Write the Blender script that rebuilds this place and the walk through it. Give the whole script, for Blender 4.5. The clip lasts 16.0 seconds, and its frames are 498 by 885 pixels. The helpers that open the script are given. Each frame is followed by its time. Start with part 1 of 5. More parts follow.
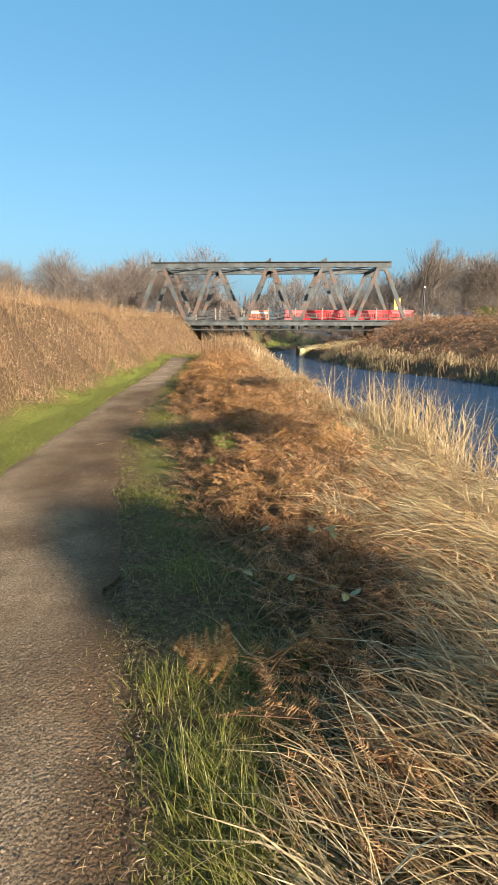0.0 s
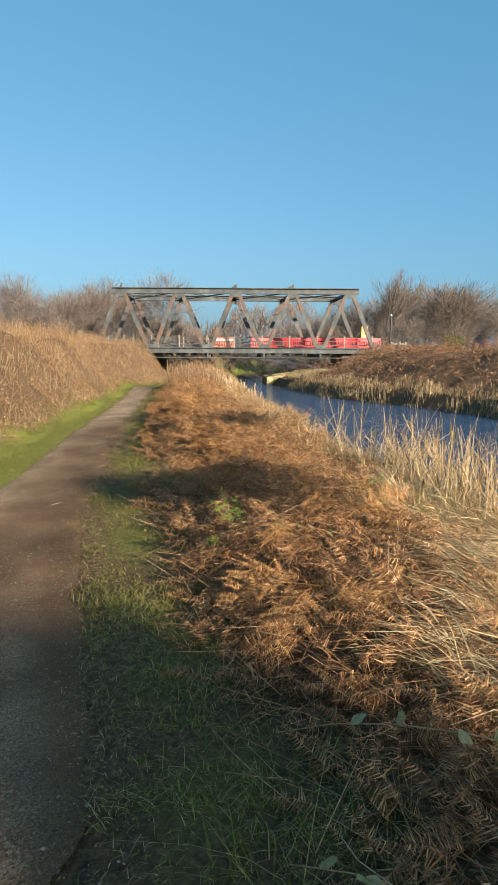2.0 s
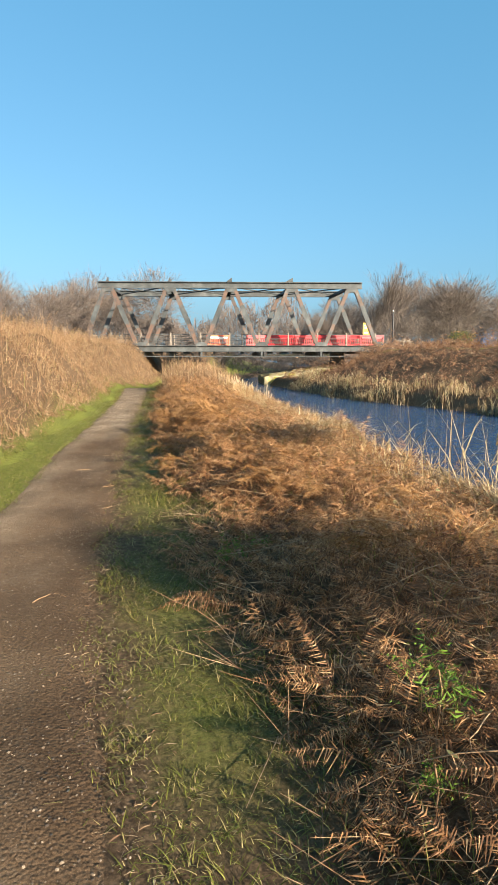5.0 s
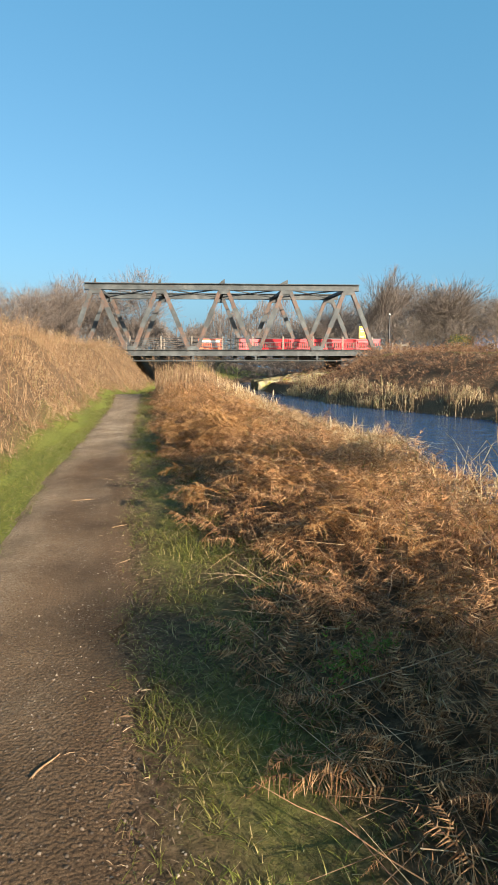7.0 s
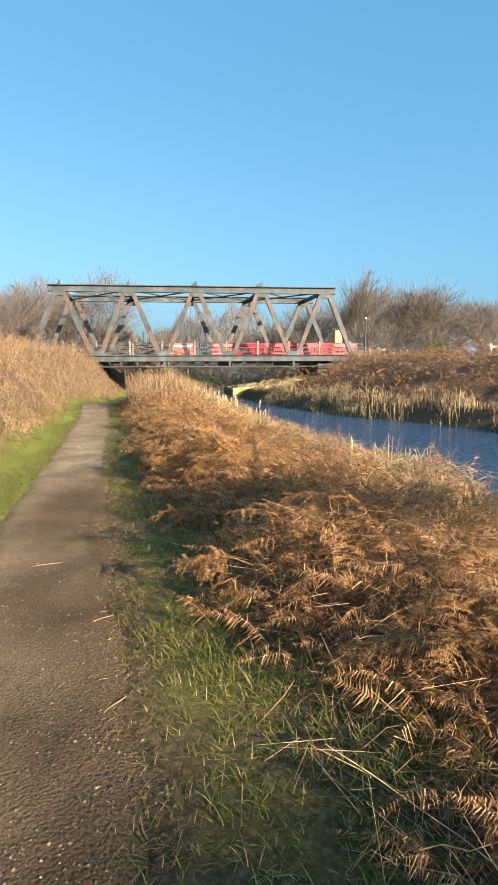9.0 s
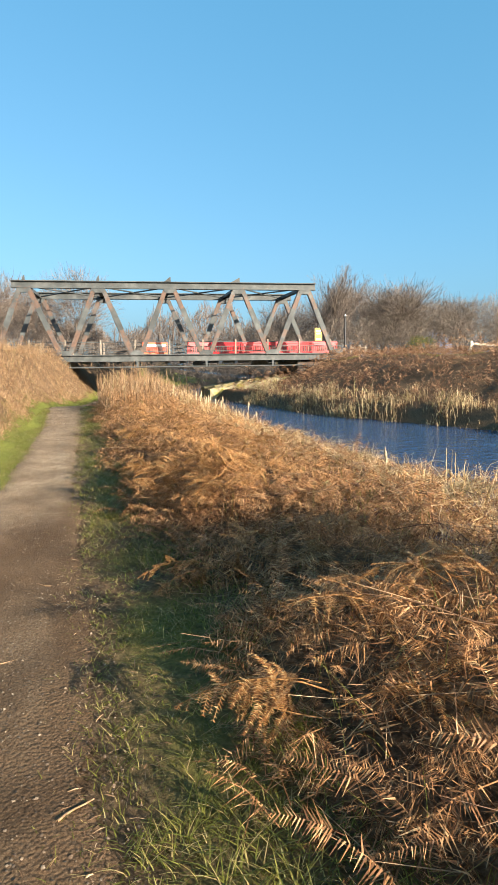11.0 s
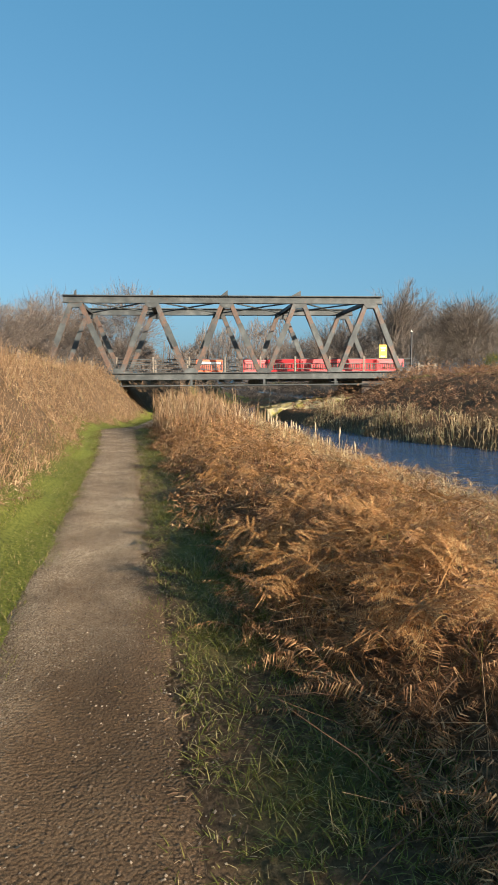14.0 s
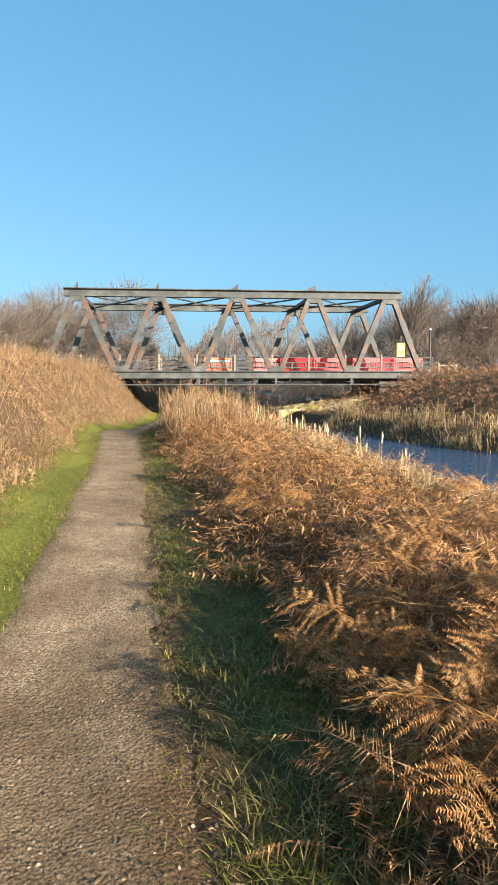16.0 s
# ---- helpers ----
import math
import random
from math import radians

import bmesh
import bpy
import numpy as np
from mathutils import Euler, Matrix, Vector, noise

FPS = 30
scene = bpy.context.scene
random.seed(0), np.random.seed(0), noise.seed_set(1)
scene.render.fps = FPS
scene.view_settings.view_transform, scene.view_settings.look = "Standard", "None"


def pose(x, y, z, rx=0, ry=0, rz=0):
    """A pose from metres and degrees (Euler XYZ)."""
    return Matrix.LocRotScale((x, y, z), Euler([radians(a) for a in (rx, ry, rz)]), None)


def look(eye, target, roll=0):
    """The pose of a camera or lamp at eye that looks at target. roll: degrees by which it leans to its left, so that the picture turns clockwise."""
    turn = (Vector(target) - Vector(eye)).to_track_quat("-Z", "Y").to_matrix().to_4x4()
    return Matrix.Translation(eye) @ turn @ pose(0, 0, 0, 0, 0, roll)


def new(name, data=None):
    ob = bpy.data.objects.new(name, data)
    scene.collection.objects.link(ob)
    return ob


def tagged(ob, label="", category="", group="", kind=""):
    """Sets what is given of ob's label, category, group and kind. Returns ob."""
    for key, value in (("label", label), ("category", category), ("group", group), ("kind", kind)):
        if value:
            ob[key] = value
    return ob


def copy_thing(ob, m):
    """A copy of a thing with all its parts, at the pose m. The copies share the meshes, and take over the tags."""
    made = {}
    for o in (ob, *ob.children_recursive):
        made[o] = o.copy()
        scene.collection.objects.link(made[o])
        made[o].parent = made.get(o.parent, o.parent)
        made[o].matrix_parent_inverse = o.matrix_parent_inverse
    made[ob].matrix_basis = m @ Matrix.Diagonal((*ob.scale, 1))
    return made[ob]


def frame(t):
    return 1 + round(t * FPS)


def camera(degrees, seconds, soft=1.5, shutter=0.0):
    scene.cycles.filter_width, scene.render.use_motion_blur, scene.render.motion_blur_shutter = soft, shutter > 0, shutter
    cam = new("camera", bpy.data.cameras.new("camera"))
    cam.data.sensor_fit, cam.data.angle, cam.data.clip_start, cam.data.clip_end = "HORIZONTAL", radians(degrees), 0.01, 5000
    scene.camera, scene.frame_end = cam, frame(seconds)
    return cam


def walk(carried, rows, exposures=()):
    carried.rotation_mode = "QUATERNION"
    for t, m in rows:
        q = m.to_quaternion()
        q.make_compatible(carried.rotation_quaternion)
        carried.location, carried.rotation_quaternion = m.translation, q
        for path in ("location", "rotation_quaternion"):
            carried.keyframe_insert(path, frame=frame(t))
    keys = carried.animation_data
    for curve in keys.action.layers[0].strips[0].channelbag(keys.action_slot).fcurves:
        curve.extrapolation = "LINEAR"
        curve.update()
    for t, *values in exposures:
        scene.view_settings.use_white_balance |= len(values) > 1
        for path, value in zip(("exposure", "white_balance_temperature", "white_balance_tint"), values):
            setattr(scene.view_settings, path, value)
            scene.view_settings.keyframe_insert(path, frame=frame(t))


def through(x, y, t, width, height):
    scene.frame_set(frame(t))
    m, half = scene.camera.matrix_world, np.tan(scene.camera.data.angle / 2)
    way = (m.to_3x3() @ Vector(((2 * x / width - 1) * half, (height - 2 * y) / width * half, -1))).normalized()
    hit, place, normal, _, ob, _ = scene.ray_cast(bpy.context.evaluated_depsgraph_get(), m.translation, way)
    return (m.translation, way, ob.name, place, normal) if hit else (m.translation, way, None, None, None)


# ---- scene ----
cam = camera(45.6, 16.0)
PATH = [
    (0, (2.051, 0.564, 1.778), (1.947, 2.525, 1.395), 0.1),
    (0.5, (1.844, 1.09, 1.778), (1.757, 3.054, 1.408), -0.1),
    (1, (1.672, 1.651, 1.781), (1.584, 3.622, 1.45), -0.3),
    (1.5, (1.543, 2.045, 1.797), (1.562, 4.022, 1.492), 0.0),
    (2, (1.475, 2.558, 1.752), (1.505, 4.537, 1.46), 0.3),
    (2.5, (1.327, 3.01, 1.72), (1.346, 4.99, 1.437), 0.1),
    (3, (1.152, 3.466, 1.711), (1.136, 5.446, 1.429), 0.0),
    (3.5, (0.95, 4.031, 1.702), (0.772, 6.001, 1.413), -0.3),
    (4, (0.815, 4.529, 1.695), (0.786, 6.506, 1.396), 0.3),
    (6.5, (0.132, 6.728, 1.606), (0.245, 8.705, 1.327), -0.1),
    (7, (-0.02, 7.127, 1.628), (0.114, 9.103, 1.351), -0.0),
    (7.5, (-0.133, 7.561, 1.631), (0.111, 9.528, 1.362), 0.2),
    (8, (-0.226, 8.011, 1.663), (-0.017, 9.982, 1.397), -0.3),
    (8.5, (-0.3, 8.498, 1.669), (-0.001, 10.458, 1.404), -0.2),
    (9, (-0.401, 9.003, 1.672), (-0.157, 10.97, 1.411), -0.2),
    (9.5, (-0.452, 9.541, 1.643), (-0.172, 11.503, 1.375), -0.6),
    (12, (-0.749, 11.554, 1.623), (-0.408, 13.51, 1.378), -0.7),
    (12.5, (-0.842, 12.056, 1.627), (-0.637, 14.034, 1.408), -0.3),
    (13, (-0.918, 12.56, 1.632), (-0.704, 14.538, 1.43), -0.2),
    (13.5, (-1.034, 13.05, 1.661), (-0.82, 15.029, 1.465), -0.2),
    (14, (-1.176, 13.546, 1.635), (-0.982, 15.526, 1.437), -0.5),
    (14.5, (-1.257, 14.105, 1.575), (-1.126, 16.092, 1.385), -1.3),
    (15, (-1.316, 14.605, 1.527), (-1.128, 16.587, 1.332), 0.1),
    (15.5, (-1.318, 15.118, 1.499), (-1.126, 17.099, 1.309), 0.0),
    (16, (-1.375, 15.611, 1.516), (-1.193, 17.593, 1.323), -0.1),
]
walk(cam, [(t, look(eye, target, roll)) for t, eye, target, roll in PATH], [(0, 1.41), (0.5, 1.4), (1.0, 0.93), (1.5, 1.2), (2, 1.26), (2.5, 1.41), (3, 1.56), (3.5, 1.46), (4, 1.51), (6.5, 1.51), (7, 1.4), (7.5, 1.71), (8, 1.56), (8.5, 1.71), (9, 1.61), (9.5, 1.66), (12, 1.46), (12.5, 1.08), (13, 1.42), (13.5, 1.6), (14, 1.1), (15, 1.36), (16, 1.55)])

SUN_AZ, SUN_EL = (0.62, -0.78), 16.5      # towards the sun, on the plan; degrees above the horizon


# ---- sky and sun ----
def node(nt, kind, **kw):
    n = nt.nodes.new(kind)
    for k, v in kw.items():
        n.inputs[k].default_value = v
    return n


def daylight():
    w = bpy.data.worlds.new("sky")
    scene.world = w
    w.use_nodes = True
    nt = w.node_tree
    sky = nt.nodes.new("ShaderNodeTexSky")
    sky.sky_type = "NISHITA"
    sky.sun_disc = False
    sky.sun_elevation = radians(SUN_EL)
    sky.sun_rotation = math.atan2(SUN_AZ[0], SUN_AZ[1])
    sky.air_density, sky.dust_density, sky.ozone_density = 1.0, 2.4, 3.0
    hue = node(nt, "ShaderNodeHueSaturation", Hue=0.49, Saturation=0.92)
    nt.links.new(sky.outputs[0], hue.inputs["Color"])
    # half the sky colour is an even painted blue, which flattens its gradient
    flat_blue = nt.nodes.new("ShaderNodeMix")
    flat_blue.data_type = "RGBA"
    flat_blue.inputs["Factor"].default_value = 0.5
    flat_blue.inputs["B"].default_value = (0.16, 1.68, 3.05, 1)
    nt.links.new(hue.outputs[0], flat_blue.inputs["A"])
    nt.links.new(flat_blue.outputs["Result"], nt.nodes["Background"].inputs[0])
    nt.nodes["Background"].inputs[1].default_value = SKY
    lamp = bpy.data.lights.new("sun", "SUN")
    lamp.energy, lamp.angle, lamp.color = SUN, radians(0.55), (1.0, 0.865, 0.69)
    h = math.tan(radians(SUN_EL))
    d = Vector((SUN_AZ[0], SUN_AZ[1], h)).normalized() * 100
    new("sun", lamp).matrix_world = look(d, (0, 0, 0))


SKY, SUN = 0.092, 5.0
daylight()


# ---- materials ----
def material(name, build):
    m = bpy.data.materials.new(name)
    m.use_nodes = True
    nt = m.node_tree
    build(nt, nt.nodes["Principled BSDF"])
    return m


def ramp(nt, source, stops):
    r = nt.nodes.new("ShaderNodeValToRGB")
    els = r.color_ramp.elements
    while len(els) < len(stops):
        els.new(0.5)
    for e, (p, c) in zip(els, stops):
        e.position, e.color = p, (*c, 1)
    nt.links.new(source, r.inputs[0])
    return r.outputs[0]


def noise_of(nt, scale, detail=6.0, rough=0.6):
    tc = nt.nodes.new("ShaderNodeTexCoord")
    n = node(nt, "ShaderNodeTexNoise", Scale=scale, Detail=detail, Roughness=rough)
    nt.links.new(tc.outputs["Object"], n.inputs["Vector"])
    return n.outputs["Fac"]


def mixed(nt, fac, a, b, blend="MIX"):
    m = nt.nodes.new("ShaderNodeMix")
    m.data_type, m.blend_type = "RGBA", blend
    for sock, v in ((m.inputs["Factor"], fac), (m.inputs["A"], a), (m.inputs["B"], b)):
        if hasattr(v, "is_linked"):
            nt.links.new(v, sock)
        else:
            sock.default_value = v if isinstance(v, float) else (*v, 1)
    return m.outputs["Result"]


def bump(nt, bsdf, height, strength, dist):
    b = node(nt, "ShaderNodeBump", Strength=strength, Distance=dist)
    nt.links.new(height, b.inputs["Height"])
    nt.links.new(b.outputs[0], bsdf.inputs["Normal"])
    return b


def plant(name, stops, rough=0.6, through=0.25, spot=40.0):
    """Leaf or straw: each piece has its own tone, with fine blotches along it."""
    def build(nt, p):
        g = nt.nodes.new("ShaderNodeNewGeometry")
        col = ramp(nt, g.outputs["Random Per Island"], stops)
        n = ramp(nt, noise_of(nt, spot, 3.0), [(0.3, (0.55, 0.5, 0.45)), (0.65, (1.15, 1.15, 1.15))])
        col = mixed(nt, 1.0, col, n, "MULTIPLY")
        wide = ramp(nt, noise_of(nt, 0.9, 3.0), [(0.32, (0.78, 0.73, 0.7)), (0.68, (1.16, 1.16, 1.14))])
        col = mixed(nt, 1.0, col, wide, "MULTIPLY")
        nt.links.new(col, p.inputs["Base Color"])
        p.inputs["Roughness"].default_value = rough
        p.inputs["Specular IOR Level"].default_value = 0.3
        if through:
            t = nt.nodes.new("ShaderNodeBsdfTranslucent")
            nt.links.new(col, t.inputs[0])
            mix = nt.nodes.new("ShaderNodeMixShader")
            mix.inputs[0].default_value = through
            nt.links.new(p.outputs[0], mix.inputs[1])
            nt.links.new(t.outputs[0], mix.inputs[2])
            nt.links.new(mix.outputs[0], nt.nodes["Material Output"].inputs[0])
    return material(name, build)


def spotted(name, stops, scale, rough=0.8, relief=0.0, fine=0.0, metal=0.0, dist=0.02):
    """A plain surface with blotches at two scales and relief."""
    def build(nt, p):
        n = noise_of(nt, scale, 8.0)
        col = ramp(nt, n, stops)
        big = ramp(nt, noise_of(nt, scale * 0.13, 4.0), [(0.3, (0.78, 0.76, 0.74)), (0.7, (1.15, 1.15, 1.15))])
        col = mixed(nt, 1.0, col, big, "MULTIPLY")
        nt.links.new(col, p.inputs["Base Color"])
        p.inputs["Roughness"].default_value, p.inputs["Metallic"].default_value = rough, metal
        if relief:
            bump(nt, p, noise_of(nt, fine or scale * 4, 8.0, 0.7), relief, dist)
    return material(name, build)


BRACKEN = plant("dead_bracken", [(0.0, (0.12, 0.056, 0.026)), (0.3, (0.3, 0.15, 0.066)), (0.6, (0.45, 0.24, 0.106)), (0.85, (0.56, 0.335, 0.16)), (1.0, (0.63, 0.43, 0.23))])
FERN = plant("dead_fern", [(0.0, (0.26, 0.11, 0.038)), (0.5, (0.45, 0.23, 0.08)), (1.0, (0.62, 0.43, 0.2))], through=0.3)
BANK_SCRUB = plant("bank_scrub", [(0.0, (0.145, 0.086, 0.046)), (0.35, (0.31, 0.188, 0.1)), (0.7, (0.44, 0.288, 0.162)), (0.93, (0.57, 0.435, 0.275)), (1.0, (0.3, 0.29, 0.1))])
FAR_SCRUB = plant("far_bank_scrub", [(0.0, (0.12, 0.06, 0.036)), (0.5, (0.3, 0.16, 0.09)), (0.85, (0.46, 0.275, 0.15)), (1.0, (0.58, 0.41, 0.25))], through=0.25)
FAR_REED = plant("far_reed", [(0.0, (0.28, 0.19, 0.1)), (0.5, (0.55, 0.41, 0.23)), (0.85, (0.72, 0.58, 0.36)), (1.0, (0.38, 0.39, 0.15))], rough=0.6)
STRAW = plant("dry_reed", [(0.0, (0.3, 0.19, 0.08)), (0.35, (0.55, 0.40, 0.20)), (1.0, (0.74, 0.6, 0.36))], rough=0.5)
STALK = plant("dead_stalk", [(0.0, (0.11, 0.06, 0.035)), (0.5, (0.28, 0.17, 0.09)), (1.0, (0.48, 0.35, 0.21))], through=0.0)
GRASS = plant("grass", [(0.0, (0.1, 0.107, 0.019)), (0.4, (0.185, 0.2, 0.036)), (0.66, (0.28, 0.285, 0.065)), (0.82, (0.38, 0.32, 0.12)), (1.0, (0.52, 0.41, 0.2))], rough=0.45, through=0.35)
SPRIG = plant("green_sprig", [(0.0, (0.09, 0.17, 0.02)), (1.0, (0.22, 0.36, 0.05))], rough=0.45, through=0.35)
BRAMBLE = plant("bramble_leaf", [(0.0, (0.05, 0.09, 0.025)), (0.7, (0.16, 0.2, 0.06)), (1.0, (0.5, 0.45, 0.22))], rough=0.4, through=0.25)
FLUFF = plant("seed_fluff", [(0.0, (0.55, 0.42, 0.26)), (1.0, (0.75, 0.64, 0.46))], rough=0.9)
BARK = spotted("bark", [(0.3, (0.075, 0.06, 0.05)), (0.7, (0.17, 0.14, 0.12))], 14, 0.9, 0.6, 40)
TWIG = plant("twigs", [(0.0, (0.085, 0.07, 0.061)), (0.5, (0.16, 0.132, 0.114)), (1.0, (0.26, 0.22, 0.19))], rough=0.8, through=0.0, spot=4.0)
GORSE = plant("gorse", [(0.0, (0.05, 0.08, 0.02)), (1.0, (0.14, 0.18, 0.04))])
BLOOM = plant("gorse_flower", [(0.0, (0.55, 0.4, 0.03)), (1.0, (0.75, 0.6, 0.06))])
CONCRETE = spotted("mossy_concrete", [(0.3, (0.3, 0.25, 0.15)), (0.5, (0.42, 0.36, 0.22)), (0.62, (0.36, 0.31, 0.06)), (0.75, (0.46, 0.41, 0.3))], 2.2, 0.9, 0.5, 20)
ABUTMENT = spotted("abutment_brick", [(0.3, (0.07, 0.06, 0.055)), (0.7, (0.16, 0.13, 0.11))], 3, 0.9, 0.5, 16)
TIMBER = spotted("grey_timber", [(0.3, (0.16, 0.13, 0.1)), (0.7, (0.32, 0.28, 0.23))], 9, 0.85, 0.5, 30)
PALE_TIMBER = spotted("pale_timber", [(0.3, (0.5, 0.42, 0.32)), (0.7, (0.68, 0.6, 0.48))], 9, 0.8, 0.3, 30)
BLACK = spotted("black_paint", [(0.3, (0.02, 0.02, 0.022)), (0.7, (0.05, 0.05, 0.05))], 8, 0.5)
WHITE = spotted("white_plastic", [(0.3, (0.68, 0.66, 0.62)), (0.7, (0.8, 0.78, 0.74))], 6, 0.5)
RED = spotted("red_plastic", [(0.3, (0.5, 0.02, 0.03)), (0.7, (0.66, 0.045, 0.05))], 5, 0.4, 0.1)
LIT_ORANGE = spotted("lit_orange_plastic", [(0.3, (0.62, 0.10, 0.04)), (0.7, (0.72, 0.16, 0.07))], 5, 0.4, 0.1)
YELLOW = spotted("yellow_sheet", [(0.3, (0.68, 0.42, 0.05)), (0.7, (0.78, 0.52, 0.09))], 5, 0.5)
ASPHALT = spotted("asphalt", [(0.3, (0.04, 0.04, 0.04)), (0.7, (0.08, 0.075, 0.07))], 30, 0.9, 0.4, 120)
SLATE = spotted("blue_slate", [(0.3, (0.03, 0.035, 0.045)), (0.7, (0.07, 0.075, 0.09))], 5, 0.6, 0.3)
BLUE_WALL = spotted("blue_wall", [(0.3, (0.1, 0.16, 0.29)), (0.7, (0.16, 0.23, 0.38))], 3, 0.8, 0.2)
PANE = spotted("window_glass", [(0.3, (0.02, 0.025, 0.03)), (0.7, (0.05, 0.06, 0.07))], 2, 0.1)


def steel(lo, hi):
    """Grey painted steel; rust breaks through where the noise passes lo to hi."""
    def build(nt, p):
        grey = ramp(nt, noise_of(nt, 1.3, 6.0), [(0.3, (0.03, 0.034, 0.035)), (0.5, (0.055, 0.062, 0.062)), (0.72, (0.115, 0.123, 0.12))])
        rust = ramp(nt, noise_of(nt, 7.0, 5.0), [(0.3, (0.075, 0.043, 0.029)), (0.7, (0.17, 0.09, 0.055))])
        patch = ramp(nt, noise_of(nt, 2.2, 9.0, 0.7), [(lo, (0, 0, 0)), (hi, (0.85, 0.85, 0.85))])
        nt.links.new(mixed(nt, patch, grey, rust), p.inputs["Base Color"])
        p.inputs["Roughness"].default_value = 0.6
        bump(nt, p, noise_of(nt, 30, 6.0), 0.3, 0.01)
    return build


STEEL = material("weathered_steel", steel(0.6, 0.72))
RUSTY = material("rusting_steel", steel(0.4, 0.56))


def gravel(nt, p):
    fine = noise_of(nt, 170, 4.0, 0.7)
    tc = nt.nodes.new("ShaderNodeTexCoord")
    v = node(nt, "ShaderNodeTexVoronoi", Scale=140.0)
    nt.links.new(tc.outputs["Object"], v.inputs["Vector"])
    stone = ramp(nt, v.outputs["Color"], [(0.0, (0.105, 0.069, 0.038)), (0.45, (0.33, 0.235, 0.15)), (0.75, (0.54, 0.415, 0.285)), (1.0, (0.72, 0.6, 0.45))])
    soil = ramp(nt, fine, [(0.3, (0.065, 0.04, 0.022)), (0.52, (0.126, 0.078, 0.044)), (0.7, (0.225, 0.149, 0.09))])
    stony = nt.nodes.new("ShaderNodeAttribute")
    stony.attribute_name = "stony"
    worn = ramp(nt, noise_of(nt, 1.6, 5.0), [(0.36, (0.45, 0.45, 0.45)), (0.60, (1, 1, 1))])
    worn = mixed(nt, 1.0, worn, stony.outputs["Color"], "MULTIPLY")
    col = mixed(nt, worn, soil, stone)
    big = ramp(nt, noise_of(nt, 1.1, 5.0), [(0.3, (0.7, 0.67, 0.64)), (0.7, (1.3, 1.28, 1.24))])
    nt.links.new(mixed(nt, 1.0, col, big, "MULTIPLY"), p.inputs["Base Color"])
    p.inputs["Roughness"].default_value = 0.9
    p.inputs["Specular IOR Level"].default_value = 0.1
    b1 = node(nt, "ShaderNodeBump", Strength=0.3, Distance=0.008)
    nt.links.new(v.outputs["Distance"], b1.inputs["Height"])
    b1.invert = True
    b2 = node(nt, "ShaderNodeBump", Strength=0.9, Distance=0.018)
    nt.links.new(noise_of(nt, 60, 8.0, 0.72), b2.inputs["Height"])
    nt.links.new(b1.outputs[0], b2.inputs["Normal"])
    cob = node(nt, "ShaderNodeTexVoronoi", Scale=58.0)
    nt.links.new(tc.outputs["Object"], cob.inputs["Vector"])
    b3 = node(nt, "ShaderNodeBump", Strength=0.75, Distance=0.014)
    b3.invert = True
    nt.links.new(cob.outputs["Distance"], b3.inputs["Height"])
    nt.links.new(b2.outputs[0], b3.inputs["Normal"])
    nt.links.new(b3.outputs[0], p.inputs["Normal"])


GRAVEL = material("gravel_path", gravel)
PEBBLE = plant("pebbles", [(0.0, (0.1, 0.07, 0.05)), (0.6, (0.22, 0.163, 0.11)), (1.0, (0.36, 0.285, 0.205))], rough=0.8, through=0.0, spot=90)


def soil(nt, p):
    a = nt.nodes.new("ShaderNodeAttribute")
    a.attribute_name = "turf"
    litter = ramp(nt, noise_of(nt, 22, 8.0, 0.7), [(0.3, (0.055, 0.036, 0.022)), (0.5, (0.14, 0.09, 0.052)), (0.7, (0.27, 0.175, 0.1))])
    turf = ramp(nt, noise_of(nt, 26, 8.0, 0.7), [(0.3, (0.075, 0.07, 0.021)), (0.5, (0.18, 0.195, 0.038)), (0.64, (0.26, 0.255, 0.066)), (0.78, (0.33, 0.26, 0.12))])
    nt.links.new(mixed(nt, a.outputs["Fac"], litter, turf), p.inputs["Base Color"])
    p.inputs["Roughness"].default_value = 0.95
    p.inputs["Specular IOR Level"].default_value = 0.1
    bump(nt, p, noise_of(nt, 40, 8.0, 0.75), 1.0, 0.04)


SOIL = material("turf_and_litter", soil)


def ripples(nt, p):
    p.inputs["Base Color"].default_value = (0.03, 0.06, 0.12, 1)
    p.inputs["Roughness"].default_value = 0.06
    p.inputs["IOR"].default_value = 1.33
    tc = nt.nodes.new("ShaderNodeTexCoord")
    mp = nt.nodes.new("ShaderNodeMapping")
    mp.inputs["Scale"].default_value = (2.2, 5.0, 1.0)
    mp.inputs["Rotation"].default_value = (0, 0, radians(12))
    nt.links.new(tc.outputs["Object"], mp.inputs["Vector"])
    n = node(nt, "ShaderNodeTexNoise", Scale=1.0, Detail=5.0, Roughness=0.55)
    nt.links.new(mp.outputs[0], n.inputs["Vector"])
    bump(nt, p, n.outputs["Fac"], 1.0, 0.13)


WATER = material("canal_water", ripples)


# ---- mesh tools ----
rng = np.random.default_rng(7)


def tri_object(name, verts, tris, mat, parent=None, label="", smooth=False):
    me = bpy.data.meshes.new(name)
    verts, tris = np.ascontiguousarray(verts, np.float32), np.ascontiguousarray(tris, np.int32)
    me.vertices.add(len(verts))
    me.vertices.foreach_set("co", verts.ravel())
    me.loops.add(tris.size)
    me.loops.foreach_set("vertex_index", tris.ravel())
    me.polygons.add(len(tris))
    me.polygons.foreach_set("loop_start", np.arange(0, tris.size, 3, dtype=np.int32))
    if smooth:
        me.polygons.foreach_set("use_smooth", np.ones(len(tris), bool))
    me.update(calc_edges=True)
    me.materials.append(mat)
    ob = new(name, me)
    if parent:
        ob.parent = parent
    if label:
        ob["label"] = label
    return ob


